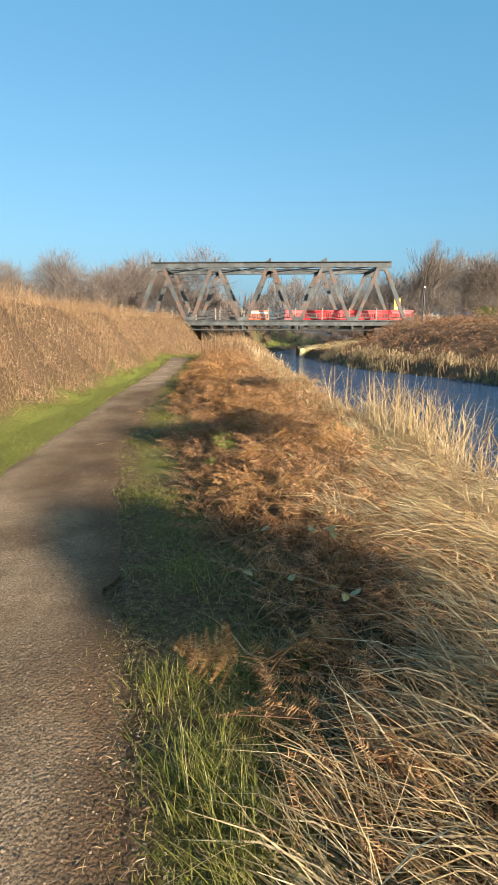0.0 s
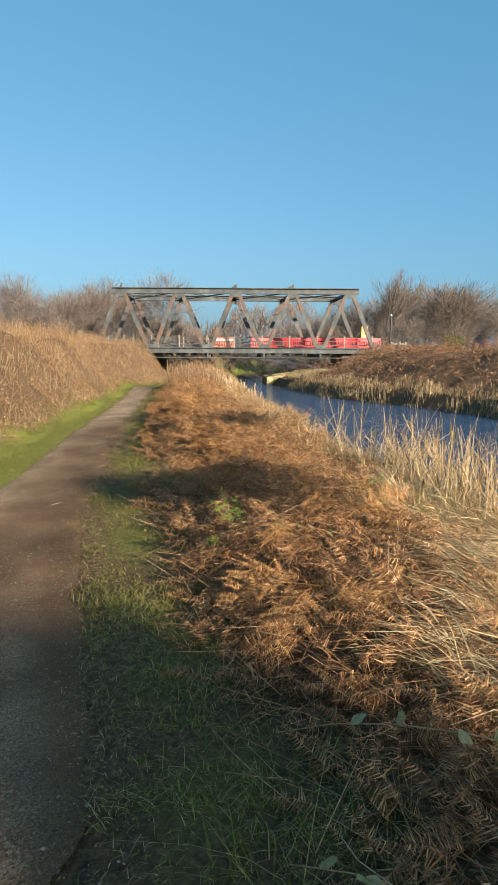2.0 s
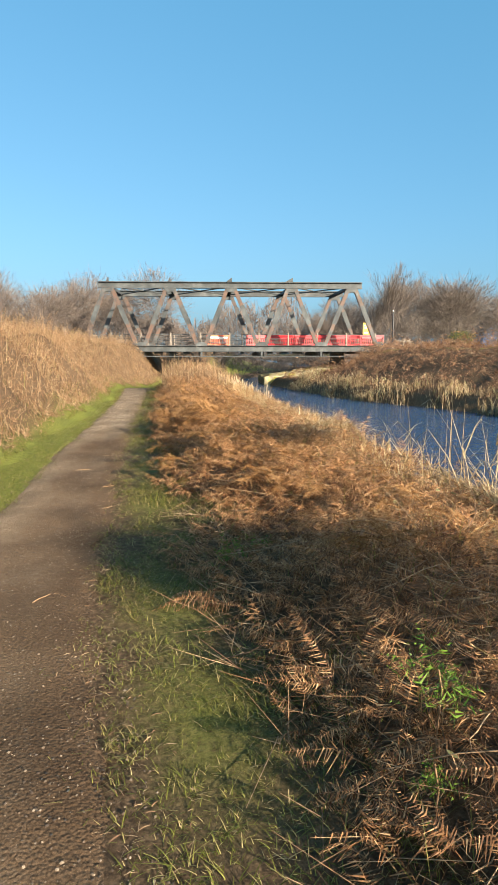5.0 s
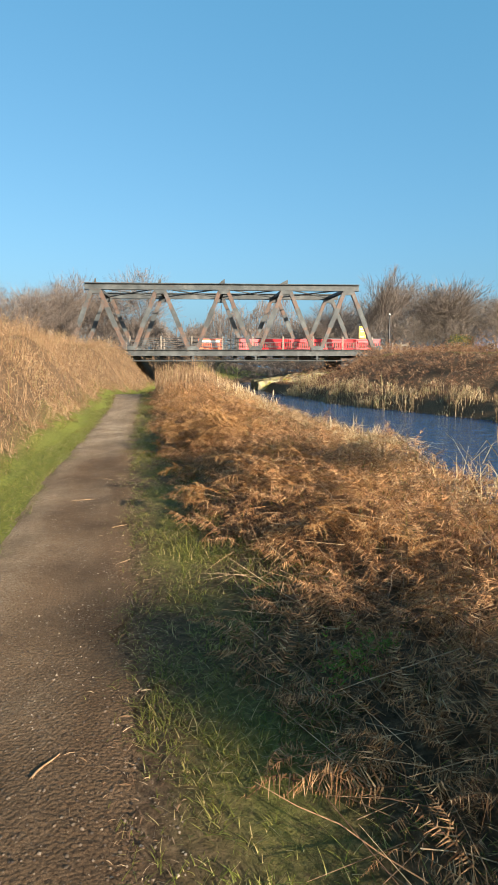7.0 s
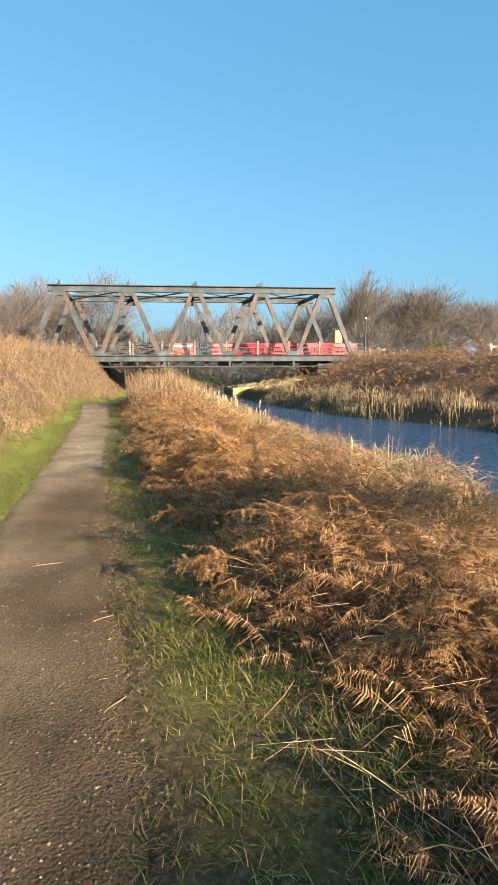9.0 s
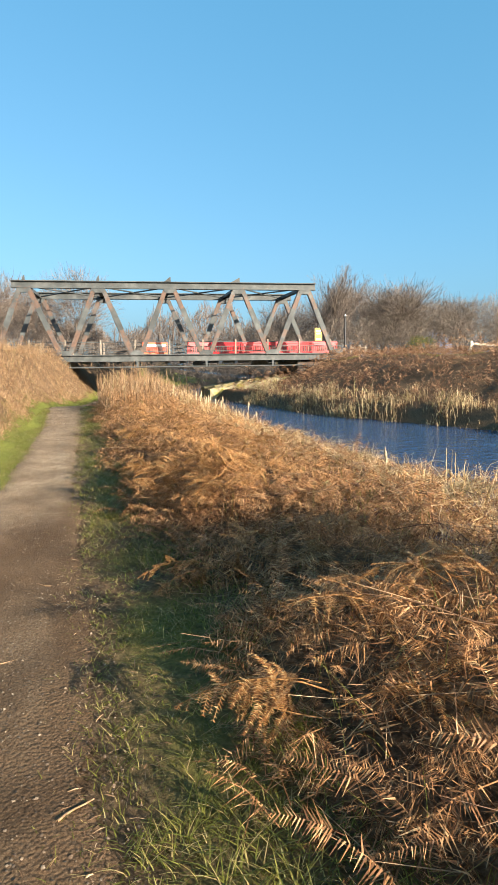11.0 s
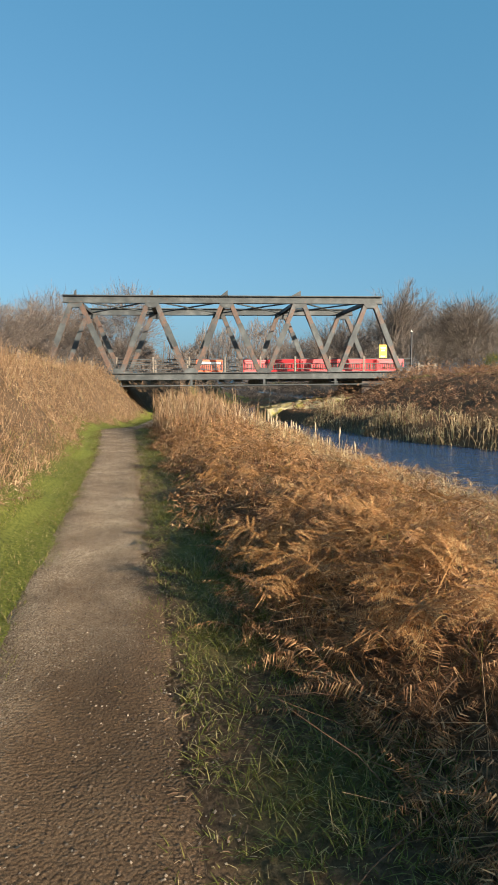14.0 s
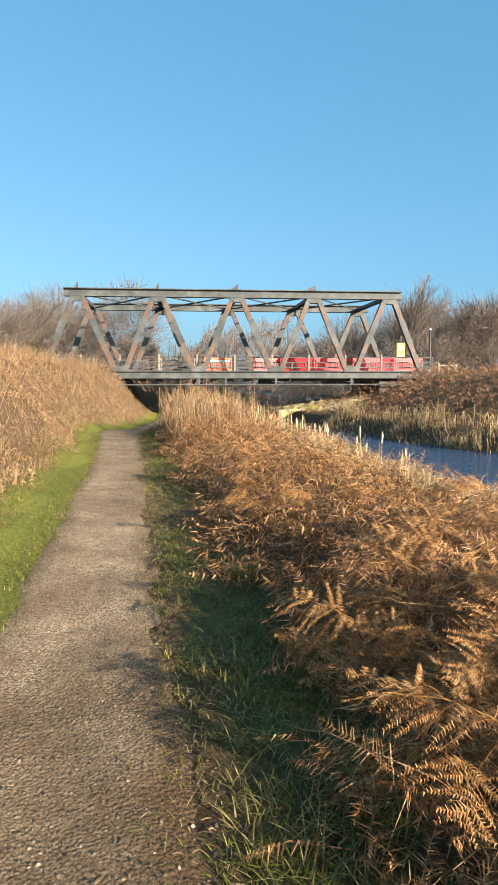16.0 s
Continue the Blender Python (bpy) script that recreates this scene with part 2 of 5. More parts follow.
def part(name, bm, mat, parent=None, label="", smooth=False):
    me = bpy.data.meshes.new(name)
    bmesh.ops.recalc_face_normals(bm, faces=bm.faces)
    bm.to_mesh(me)
    bm.free()
    if smooth:
        me.polygons.foreach_set("use_smooth", np.ones(len(me.polygons), bool))
    me.materials.append(mat)
    ob = new(name, me)
    if parent:
        ob.parent = parent
    if label:
        ob["label"] = label
    return ob


def empty(name, at, label, category, group="", kind="", turn=0.0):
    e = new(name)
    e.empty_display_size = 0.2
    e.matrix_basis = pose(*at, 0, 0, turn)
    return tagged(e, label, category, group, kind)


def box(bm, lo, hi, bevel=0.0, m=None):
    lo, hi = Vector(lo), Vector(hi)
    r = bmesh.ops.create_cube(bm, size=1.0, matrix=Matrix.LocRotScale((lo + hi) / 2, None, hi - lo))
    if bevel:
        es = {e for v in r["verts"] for e in v.link_edges}
        b = bmesh.ops.bevel(bm, geom=list(es), offset=bevel, segments=1, affect="EDGES")
        vs = {v for f in b["faces"] for v in f.verts} | {v for v in r["verts"] if v.is_valid}
    else:
        vs = set(r["verts"])
    if m is not None:
        bmesh.ops.transform(bm, matrix=m, verts=list(vs))
    return bm


def along(p, q, side=(0, 1, 0)):
    """A pose at p whose z runs to q and whose y lies near side."""
    p, q = Vector(p), Vector(q)
    z = (q - p).normalized()
    x = Vector(side).cross(z).normalized()
    y = z.cross(x)
    m = Matrix((x, y, z)).transposed().to_4x4()
    m.translation = p
    return m, (q - p).length


def join(pieces):
    """Joins (verts, tris) pieces."""
    vs, ts, n = [], [], 0
    for v, t in pieces:
        vs.append(v)
        ts.append(t + n)
        n += len(v)
    return np.concatenate(vs), np.concatenate(ts)


def tubes(P, r, sides=3):
    """Many bent tubes at once: P (n, k, 3), r (n, k)."""
    P, r = np.asarray(P, float), np.asarray(r, float)
    n, k, _ = P.shape
    d = np.gradient(P, axis=1)
    d /= np.linalg.norm(d, axis=2, keepdims=True) + 1e-9
    ref = np.where(np.abs(d[..., 2:3]) > 0.8, np.array([1.0, 0, 0]), np.array([0, 0, 1.0]))
    a = np.cross(d, ref)
    a /= np.linalg.norm(a, axis=2, keepdims=True) + 1e-9
    b = np.cross(d, a)
    ang = np.arange(sides) * 2 * np.pi / sides
    ring = a[:, :, None] * np.cos(ang)[:, None] + b[:, :, None] * np.sin(ang)[:, None]
    V = P[:, :, None] + ring * r[:, :, None, None]
    base = (np.arange(n) * k * sides)[:, None, None]
    i = (np.arange(k - 1) * sides)[None, :, None]
    j = np.arange(sides)[None, None]
    jn = (j + 1) % sides
    A, B, C, D = base + i + j, base + i + jn, base + i + sides + jn, base + i + sides + j
    T = np.concatenate([np.stack([A, B, C], -1).reshape(-1, 3), np.stack([A, C, D], -1).reshape(-1, 3)])
    return V.reshape(-1, 3), T


def ribbons(P, w, side):
    """Many tapering blades at once: P (n, k, 3), w (n, k), side (n, 3)."""
    n, k, _ = P.shape
    off = side[:, None] * (w[..., None] * 0.5)
    V = np.stack([P - off, P + off], 2).reshape(n, k * 2, 3)
    base = (np.arange(n) * k * 2)[:, None]
    i = (np.arange(k - 1) * 2)[None]
    A = base + i
    T = np.concatenate([np.stack([A, A + 1, A + 3], -1).reshape(-1, 3), np.stack([A, A + 3, A + 2], -1).reshape(-1, 3)])
    return V.reshape(-1, 3), T


def turns(yaw, pitch, roll):
    cy, sy, cp, sp, cr, sr = np.cos(yaw), np.sin(yaw), np.cos(pitch), np.sin(pitch), np.cos(roll), np.sin(roll)
    o, l = np.zeros_like(yaw), np.ones_like(yaw)
    rz = np.stack([cy, -sy, o, sy, cy, o, o, o, l], -1).reshape(-1, 3, 3)
    rx = np.stack([l, o, o, o, cp, -sp, o, sp, cp], -1).reshape(-1, 3, 3)
    ry = np.stack([cr, o, sr, o, l, o, -sr, o, cr], -1).reshape(-1, 3, 3)
    return rz @ rx @ ry


def stamp(kinds, pos, yaw, pitch, roll, size):
    """Real copies of the shapes in kinds, all in one mesh."""
    out, n = [], len(pos)
    which = np.arange(n) % len(kinds)
    R = turns(yaw, pitch, roll) * size[:, None, None]
    for k, (v, t) in enumerate(kinds):
        s = which == k
        m = int(s.sum())
        if m:
            V = np.einsum("nij,vj->nvi", R[s], v) + pos[s][:, None]
            out.append((V.reshape(-1, 3), (t[None] + (np.arange(m) * len(v))[:, None, None]).reshape(-1, 3)))
    return join(out)


def frond(length, pairs, width, arch, droop, detail, seed):
    """One fern frond along +y: a bent stalk with pinnae, each with its own pinnules where detail is on."""
    g = np.random.default_rng(seed)
    at = lambda s: np.stack([0.03 * length * np.sin(3 * s + seed), length * s, length * (arch * s - droop * s * s)], -1)
    s = np.linspace(0, 1, 6 if detail else 3)
    pieces = [tubes(at(s)[None], (0.006 * (1 - 0.8 * s))[None] * length / 0.7, 3)]
    P, W, S = [], [], []
    neat = detail or pairs > 16
    for i in range(pairs):
        f = 0.22 + 0.76 * (i + 0.5 + (0 if neat else g.normal(0, 0.35))) / pairs
        f = min(f, 0.98)
        for sx in (-1, 1):
            if g.random() < (0.06 if detail else 0.12 if neat else 0.2):
                continue
            ln = width * length * (1 - f) ** 0.75 * g.uniform(0.75 if neat else 0.45, 1.2) * 0.62 + 0.012
            d = np.array([sx * 1.0, 0.42 + g.normal(0, 0.14 if neat else 0.32), g.normal(-0.1, 0.34 if neat else 0.5)])
            d /= np.linalg.norm(d)
            o = at(np.array(f))
            curl = g.uniform(0.05, 0.45) if detail or pairs <= 8 else g.normal(0.45, 0.4)
            u = np.linspace(0, 1, 4 if detail else 2)
            line = o + d * (u * ln)[:, None] + np.array([0, 0, -1]) * (curl * ln * u * u)[:, None]
            side = np.cross(d, [0, 0, 1.0])
            side /= np.linalg.norm(side)
            side = side + np.array([0, 0, g.normal(0, 0.35)])
            if detail:
                pieces.append(tubes(line[None], np.full((1, 4), 0.0016), 3))
                m = max(4, int(ln / 0.013))
                for q in range(m):
                    c = (q + 0.6) / m
                    b = o + d * c * ln + np.array([0, 0, -1]) * (curl * ln * c * c)
                    l2 = 0.026 * (1 - 0.8 * c) + 0.006
                    for s2 in (-1, 1):
                        e = side * s2 * l2 + d * l2 * 0.45 + np.array([0, 0, g.normal(-0.004, 0.005)])
                        P.append(np.stack([b, b + e]))
                        W.append([0.0085, 0.002])
                        S.append(d)
            else:
                P.append(line)
                W.append(np.linspace(1.0, 0.12, len(u)) * (0.24 / pairs + 0.012 * (1 - f)) * length)
                S.append(side)
    pieces.append(ribbons(np.array(P), np.array(W), np.array(S)))
    return join(pieces)


# ---- the lie of the land ----
YS = [-30, 2, 6, 9, 12, 15, 20, 28, 36, 50, 58, 90]
EDGE_R = [8.0, 1.6, 0.5, -0.3, -0.72, -1.1, -1.72, -2.5, -3.3, -1.9, -1.6, 8.0]        # towpath, canal side
EDGE_L = [6.2, -0.1, -1.1, -1.55, -1.8, -2.2, -2.62, -3.4, -4.5, -3.3, -3.0, 6.6]       # towpath, bank side
FOOT = [4.5, -1.5, -2.3, -2.65, -2.8, -3.0, -3.3, -3.95, -5.1, -3.9, -4.0, 4.0]         # foot of the road bank
NEAR = [12.0, 6.2, 5.1, 4.5, 3.9, 3.4, 2.9, 2.1, 1.1, 0.2, 0.6, 16.0]                   # waterline, towpath side
FAR = [16.0, 19.0, 17.6, 16.4, 15.2, 14.2, 12.8, 10.5, 6.6, 3.9, 4.0, 19.5]              # waterline, far side
WATER_Z = -0.6


def wave(y, a, f, p):
    return a * np.sin(f * y + p) + 0.5 * a * np.sin(2.3 * f * y + 1.7 * p)


def line_at(table, y):
    return np.interp(y, YS, table)


def smooth(x, a, b):
    t = np.clip((x - a) / (b - a), 0, 1)
    return t * t * (3 - 2 * t)


def lumps(x, y, f, seed):
    return np.sin(x * f + 1.3 * seed + 1.7 * np.sin(y * f * 0.7)) * np.sin(y * f * 1.1 + 0.7 * seed + 1.1 * np.sin(x * f * 0.9))


def land(x, y):
    x, y = np.asarray(x, float), np.asarray(y, float)
    er, fo, ne, fa = (line_at(t, y) for t in (EDGE_R, FOOT, NEAR, FAR))
    fo = fo + wave(y, 0.12, 0.9, 1.0)
    dip = -0.42 * smooth(y, 34, 44)
    # road bank beside the path, canal verge, bed, far bank
    bank = dip + (2.25 - dip) * smooth(fo - x, -0.1, 2.6) + 0.12 * smooth(fo + 1.0 - x, 0, 1) * (1 + lumps(x, y, 1.6, 2))
    w = np.clip((x - er) / np.maximum(ne - er, 0.5), 0, 1)
    verge = dip + 0.10 * smooth(w, 0.12, 0.4) * (1 + 0.5 * lumps(x, y, 2.1, 1)) - (dip + 0.8) * smooth(w, 0.55, 1.05)
    bed = np.full_like(x, -1.4)
    far = -0.75 + 0.75 * smooth(x - fa, -0.2, 0.8) + 2.0 * smooth(x - fa - 1.6 * smooth(y, 42, 48), 0.6, 7.5) + 0.12 * smooth(x - fa, 0.5, 2) * lumps(x, y, 1.3, 5)
    z = np.where(x < fo + 0.1, bank, np.where(x < er, dip + 0 * x, verge))
    z = np.where(x > ne, verge - (verge + 1.4) * smooth(x - ne, 0, 0.8), z)
    z = np.where(x > fa - 0.8, bed + (far - bed) * smooth(x - fa, -0.8, 0.0), z)
    return z


PATH_DROP = 0.035
# lumps that stand out of the bracken mat: place, radius, height above it
HEAPS = [(2.0, 4.0, 0.6, 0.1), (1.0, 12.2, 0.5, 0.1), (2.4, 8.9, 0.7, 0.12), (1.5, 13.6, 0.6, 0.12), (2.3, 15.6, 0.8, 0.1),
         (0.1, 17.4, 0.45, 0.12), (0.6, 12.9, 0.5, 0.08), (-0.2, 18.3, 0.4, 0.1), (0.4, 19.6, 0.6, 0.12), (-0.6, 22.3, 0.6, 0.16), (-1.1, 28.0, 0.9, 0.15), (1.5, 8.65, 0.5, 0.2)]
HOLLOWS = [(0.7, 9.75, 0.6, 0.26), (0.5, 14.5, 0.65, 0.3), (0.3, 15.6, 0.75, 0.28), (1.5, 4.6, 0.6, 0.1), (-0.2, 16.8, 0.7, 0.18), (0.7, 16.2, 0.7, 0.22), (0.85, 9.3, 0.6, 0.2), (1.15, 10.6, 0.6, 0.2)]


def heap(x, y):
    return np.max([h * np.exp(-((x - a) ** 2 + (y - b) ** 2) / (r * r)) for a, b, r, h in HEAPS], axis=0) - np.max([h * np.exp(-((x - a) ** 2 + (y - b) ** 2) / (r * r)) for a, b, r, h in HOLLOWS], axis=0)


def mat_edge(y):
    """Where the grass strip ends and the bracken begins."""
    return line_at(EDGE_R, y) + 0.66 + wave(y, 0.17, 1.7, 0.3) + 0.07 * np.sin(5.3 * y) + 0.2 * (1 - smooth(y, 7, 9)) + 0.28 * np.exp(-((y - 9.0) / 0.5) ** 2) + 0.5 * np.exp(-((y - 11.1) / 0.75) ** 2) + 0.42 * np.exp(-((y - 14.1) / 0.6) ** 2) + 0.15 * np.exp(-((y - 17.0) / 0.5) ** 2)


def mat_top(x, y):
    """Height of the top of the matted bracken and straw over the canal verge."""
    x, y = np.asarray(x, float), np.asarray(y, float)
    h = np.interp(y, [0, 4, 7, 9, 11, 13, 18, 21, 26, 30, 40], [0.16, 0.18, 0.26, 0.28, 0.29, 0.44, 0.42, 0.36, 0.36, 0.5, 0.4])
    h = h * (0.95 + 0.2 * lumps(x, y, 1.7, 8) + 0.12 * lumps(x, y, 4.3, 3)) + heap(x, y)
    ground = land(x, y)
    rise = smooth(x - mat_edge(y), -0.12, 0.85)
    fall = smooth(line_at(NEAR, y) - x, -0.25, 0.75)
    flat = np.maximum(ground, -0.05) * fall + ground * (1 - fall)
    return flat + np.maximum(h * rise * fall, 0.0)


def build_ground():
    fine_x = np.arange(-11, 22, 0.22)
    fine_y = np.arange(-4, 62, 0.3)
    xs = np.concatenate([[-2500, -700, -250, -110, -60, -35, -22, -15], fine_x, [25, 30, 38, 50, 80, 150, 300, 800, 2500]])
    ys = np.concatenate([[-2500, -600, -150, -60, -30, -15, -8], fine_y, [65, 70, 78, 90, 110, 150, 220, 400, 900, 2500]])
    X, Y = np.meshgrid(xs, ys)
    Z = land(X, Y)
    on_path = (X < line_at(EDGE_R, Y)) & (X > line_at(EDGE_L, Y))
    Z = Z - PATH_DROP * on_path
    n, m = X.shape
    V = np.stack([X, Y, Z], -1).reshape(-1, 3)
    i = (np.arange(n - 1)[:, None] * m + np.arange(m - 1)[None]).ravel()
    T = np.concatenate([np.stack([i, i + 1, i + m + 1], -1), np.stack([i, i + m + 1, i + m], -1)])
    ob = tri_object("ground", V, T, SOIL, smooth=True)
    x, y = V[:, 0], V[:, 1]
    turf = smooth(x - line_at(FOOT, y), -0.5, 0.1) * (1 - smooth(x - line_at(EDGE_R, y), 0.6, 1.0))
    # canal strip: turf thinned for dead litter, with shadow also put into the colour
    turf = turf * np.where(x > line_at(EDGE_R, y) - 0.3, np.clip(0.3 + 0.5 * lumps(x, y, 2.6, 4), 0, 1) * smooth(x - line_at(EDGE_R, y), 0.1, 0.4), 1.0)
    turf = np.maximum(turf, 0.8 * smooth(x - line_at(FAR, y), 7, 9))
    a = ob.data.attributes.new("turf", "FLOAT", "POINT")
    a.data.foreach_set("value", turf.astype(np.float32))
    tagged(ob, "earth banks with short turf and dead leaf litter", "ground", kind="structure")


def stoniness(x, y):
    """Bare gravel by the bridge end and at the start, trodden earth between, paler along the bank side."""
    s = 0.5 - 0.4 * smooth(y, 5, 8.5) + 0.9 * smooth(y, 16.0, 19.5)
    u = (x - line_at(EDGE_L, y)) / (line_at(EDGE_R, y) - line_at(EDGE_L, y))
    return np.clip(s + 0.6 * (1 - smooth(u, 0.0, 0.45)) + 0.15 * lumps(x, y, 1.3, 2) - 0.5 * smooth(u, 0.75, 1.0), 0.05, 1)


def path_height(x, y):
    lo = line_at(EDGE_L, y) - 0.1
    u = np.clip((x - lo) / (line_at(EDGE_R, y) + 0.1 - lo), 0, 1)
    return -0.42 * smooth(y, 34, 44) + 0.018 - 0.05 * np.abs(2 * u - 1) ** 6 + 0.008 * lumps(x, y, 3.1, 3) + 0.004 * lumps(x, y, 11.0, 5) - 0.012 * np.exp(-((u - 0.5) / 0.18) ** 2)


def build_path():
    ys = np.arange(-6, 60, 0.12)
    us = np.linspace(0, 1, 30)
    U, Y = np.meshgrid(us, ys)
    L = line_at(EDGE_L, Y) - 0.1 + wave(Y, 0.03, 2.3, 0.4) + 0.03 * np.sin(Y * 9.0)
    R = line_at(EDGE_R, Y) + 0.04 + wave(Y, 0.06, 2.1, 2.0) + 0.04 * np.sin(Y * 5.1 + 2) + 0.03 * np.sin(Y * 8.1 + 1) + 0.02 * np.sin(Y * 17.3)
    X = L + (R - L) * U
    Z = path_height(X, Y)
    n, m = X.shape
    V = np.stack([X, Y, Z], -1).reshape(-1, 3)
    i = (np.arange(n - 1)[:, None] * m + np.arange(m - 1)[None]).ravel()
    T = np.concatenate([np.stack([i, i + 1, i + m + 1], -1), np.stack([i, i + m + 1, i + m], -1)])
    ob = tri_object("path", V, T, GRAVEL, smooth=True)
    a = ob.data.attributes.new("stony", "FLOAT", "POINT")
    a.data.foreach_set("value", stoniness(V[:, 0], V[:, 1]).astype(np.float32))
    tagged(ob, "trodden pinkish-brown gravel towpath", "path", kind="structure")


def build_water():
    bm = bmesh.new()
    box(bm, (-30, -300, WATER_Z - 0.3), (60, 400, WATER_Z))
    tagged(part("water", bm, WATER), "rippled dark blue canal water", "water", kind="structure")


build_ground()
build_path()
build_water()


# ---- the bridge ----
BY, FY, FX = 50.0, 56.2, -0.15          # near truss plane, far truss plane and its shift
TOP, BOT = (6.46, 6.92), (1.90, 2.34)
TOP_X = [-7.8, -3.35, 1.1, 5.55, 10.0]
BOT_X = [-10.0, -5.55, -1.1, 3.35, 7.8, 12.25]


def girder(p, q, depth, width, parent, name, plate=0.03, side=(0, 1, 0), label="", turned=False):
    """A rolled H section from p to q, swept from one outline."""
    m, ln = along(p, q, side)
    bm = bmesh.new()
    h, w, t = depth / 2, width / 2, plate
    ring = [(-h, -w), (-h + t, -w), (-h + t, -t / 2), (h - t, -t / 2), (h - t, -w), (h, -w), (h, w), (h - t, w), (h - t, t / 2), (-h + t, t / 2), (-h + t, w), (-h, w)]
    if turned:
        ring = [(v * depth / width, -u * width / depth) for u, v in ring]
    lo = [bm.verts.new(m @ Vector((u, v, 0))) for u, v in ring]
    hi = [bm.verts.new(m @ Vector((u, v, ln))) for u, v in ring]
    n = len(ring)
    for k in range(n):
        bm.faces.new((lo[k], lo[(k + 1) % n], hi[(k + 1) % n], hi[k]))
    bm.faces.new(lo)
    bm.faces.new(hi)
    return part(name, bm, RUSTY if turned else STEEL, parent, label)


def truss(parent, y, dx, brackets):
    girder((TOP_X[0] - 0.75 + dx, y, sum(TOP) / 2), (TOP_X[-1] + 0.75 + dx, y, sum(TOP) / 2), 0.46, 0.4, parent, "top_chord", 0.05)
    girder((BOT_X[0] - 0.5 + dx, y, sum(BOT) / 2), (BOT_X[-1] + 0.25 + dx, y, sum(BOT) / 2), 0.44, 0.4, parent, "bottom_chord", 0.05)
    for i, x in enumerate(TOP_X):
        for bx, lean in ((BOT_X[i], -1), (BOT_X[i + 1], 1)):
            a = (x + dx + lean * 0.24, y, TOP[0] + 0.05)
            b = (bx + dx - lean * 0.26, y, BOT[1] - 0.05)
            d = girder(a, b, 0.27, 0.3, parent, "diagonal", 0.03, turned=True)
            m, ln = along(a, b)
            bm = bmesh.new()
            for k, (s, e) in enumerate(((0.3, 0.62),)):
                box(bm, (-0.165, -0.17, ln * s), (0.165, -0.152, ln * e), 0.0, m)
            part("cover_plate", bm, STEEL, d)
    for x, z, up in [(x, TOP[0], -1) for x in TOP_X] + [(x, BOT[1], 1) for x in BOT_X]:
        bm = bmesh.new()
        for s in (-0.17, 0.15):
            ring = [(-0.42, 0), (0.42, 0), (0.38, 0.12 * up), (0.2, 0.26 * up), (-0.2, 0.26 * up), (-0.38, 0.12 * up)]
            lo = [bm.verts.new((x + dx + u, y + s, z + v)) for u, v in ring]
            hi = [bm.verts.new((x + dx + u, y + s + 0.02, z + v)) for u, v in ring]
            bm.faces.new(lo)
            bm.faces.new(hi)
            for k in range(6):
                bm.faces.new((lo[k], lo[(k + 1) % 6], hi[(k + 1) % 6], hi[k]))
        part("gusset_plate", bm, STEEL, parent)
    if brackets:
        for x, w in zip(TOP_X[:4], (0.1, 0.12, 0.34, 0.5)):
            bm = bmesh.new()
            v = [bm.verts.new((x + dx + b, y - 0.14 + 0.06 * c, TOP[1] + z)) for c in (-1, 1) for b, z in ((-w, -0.01), (0.07, -0.01), (0.07, 0.3), (0.0, 0.27))]
            bm.faces.new(v[:4])
            bm.faces.new(v[4:])
            for k in range(4):
                bm.faces.new((v[k], v[(k + 1) % 4], v[4 + (k + 1) % 4], v[4 + k]))
            part("bracket", bm, STEEL, parent)


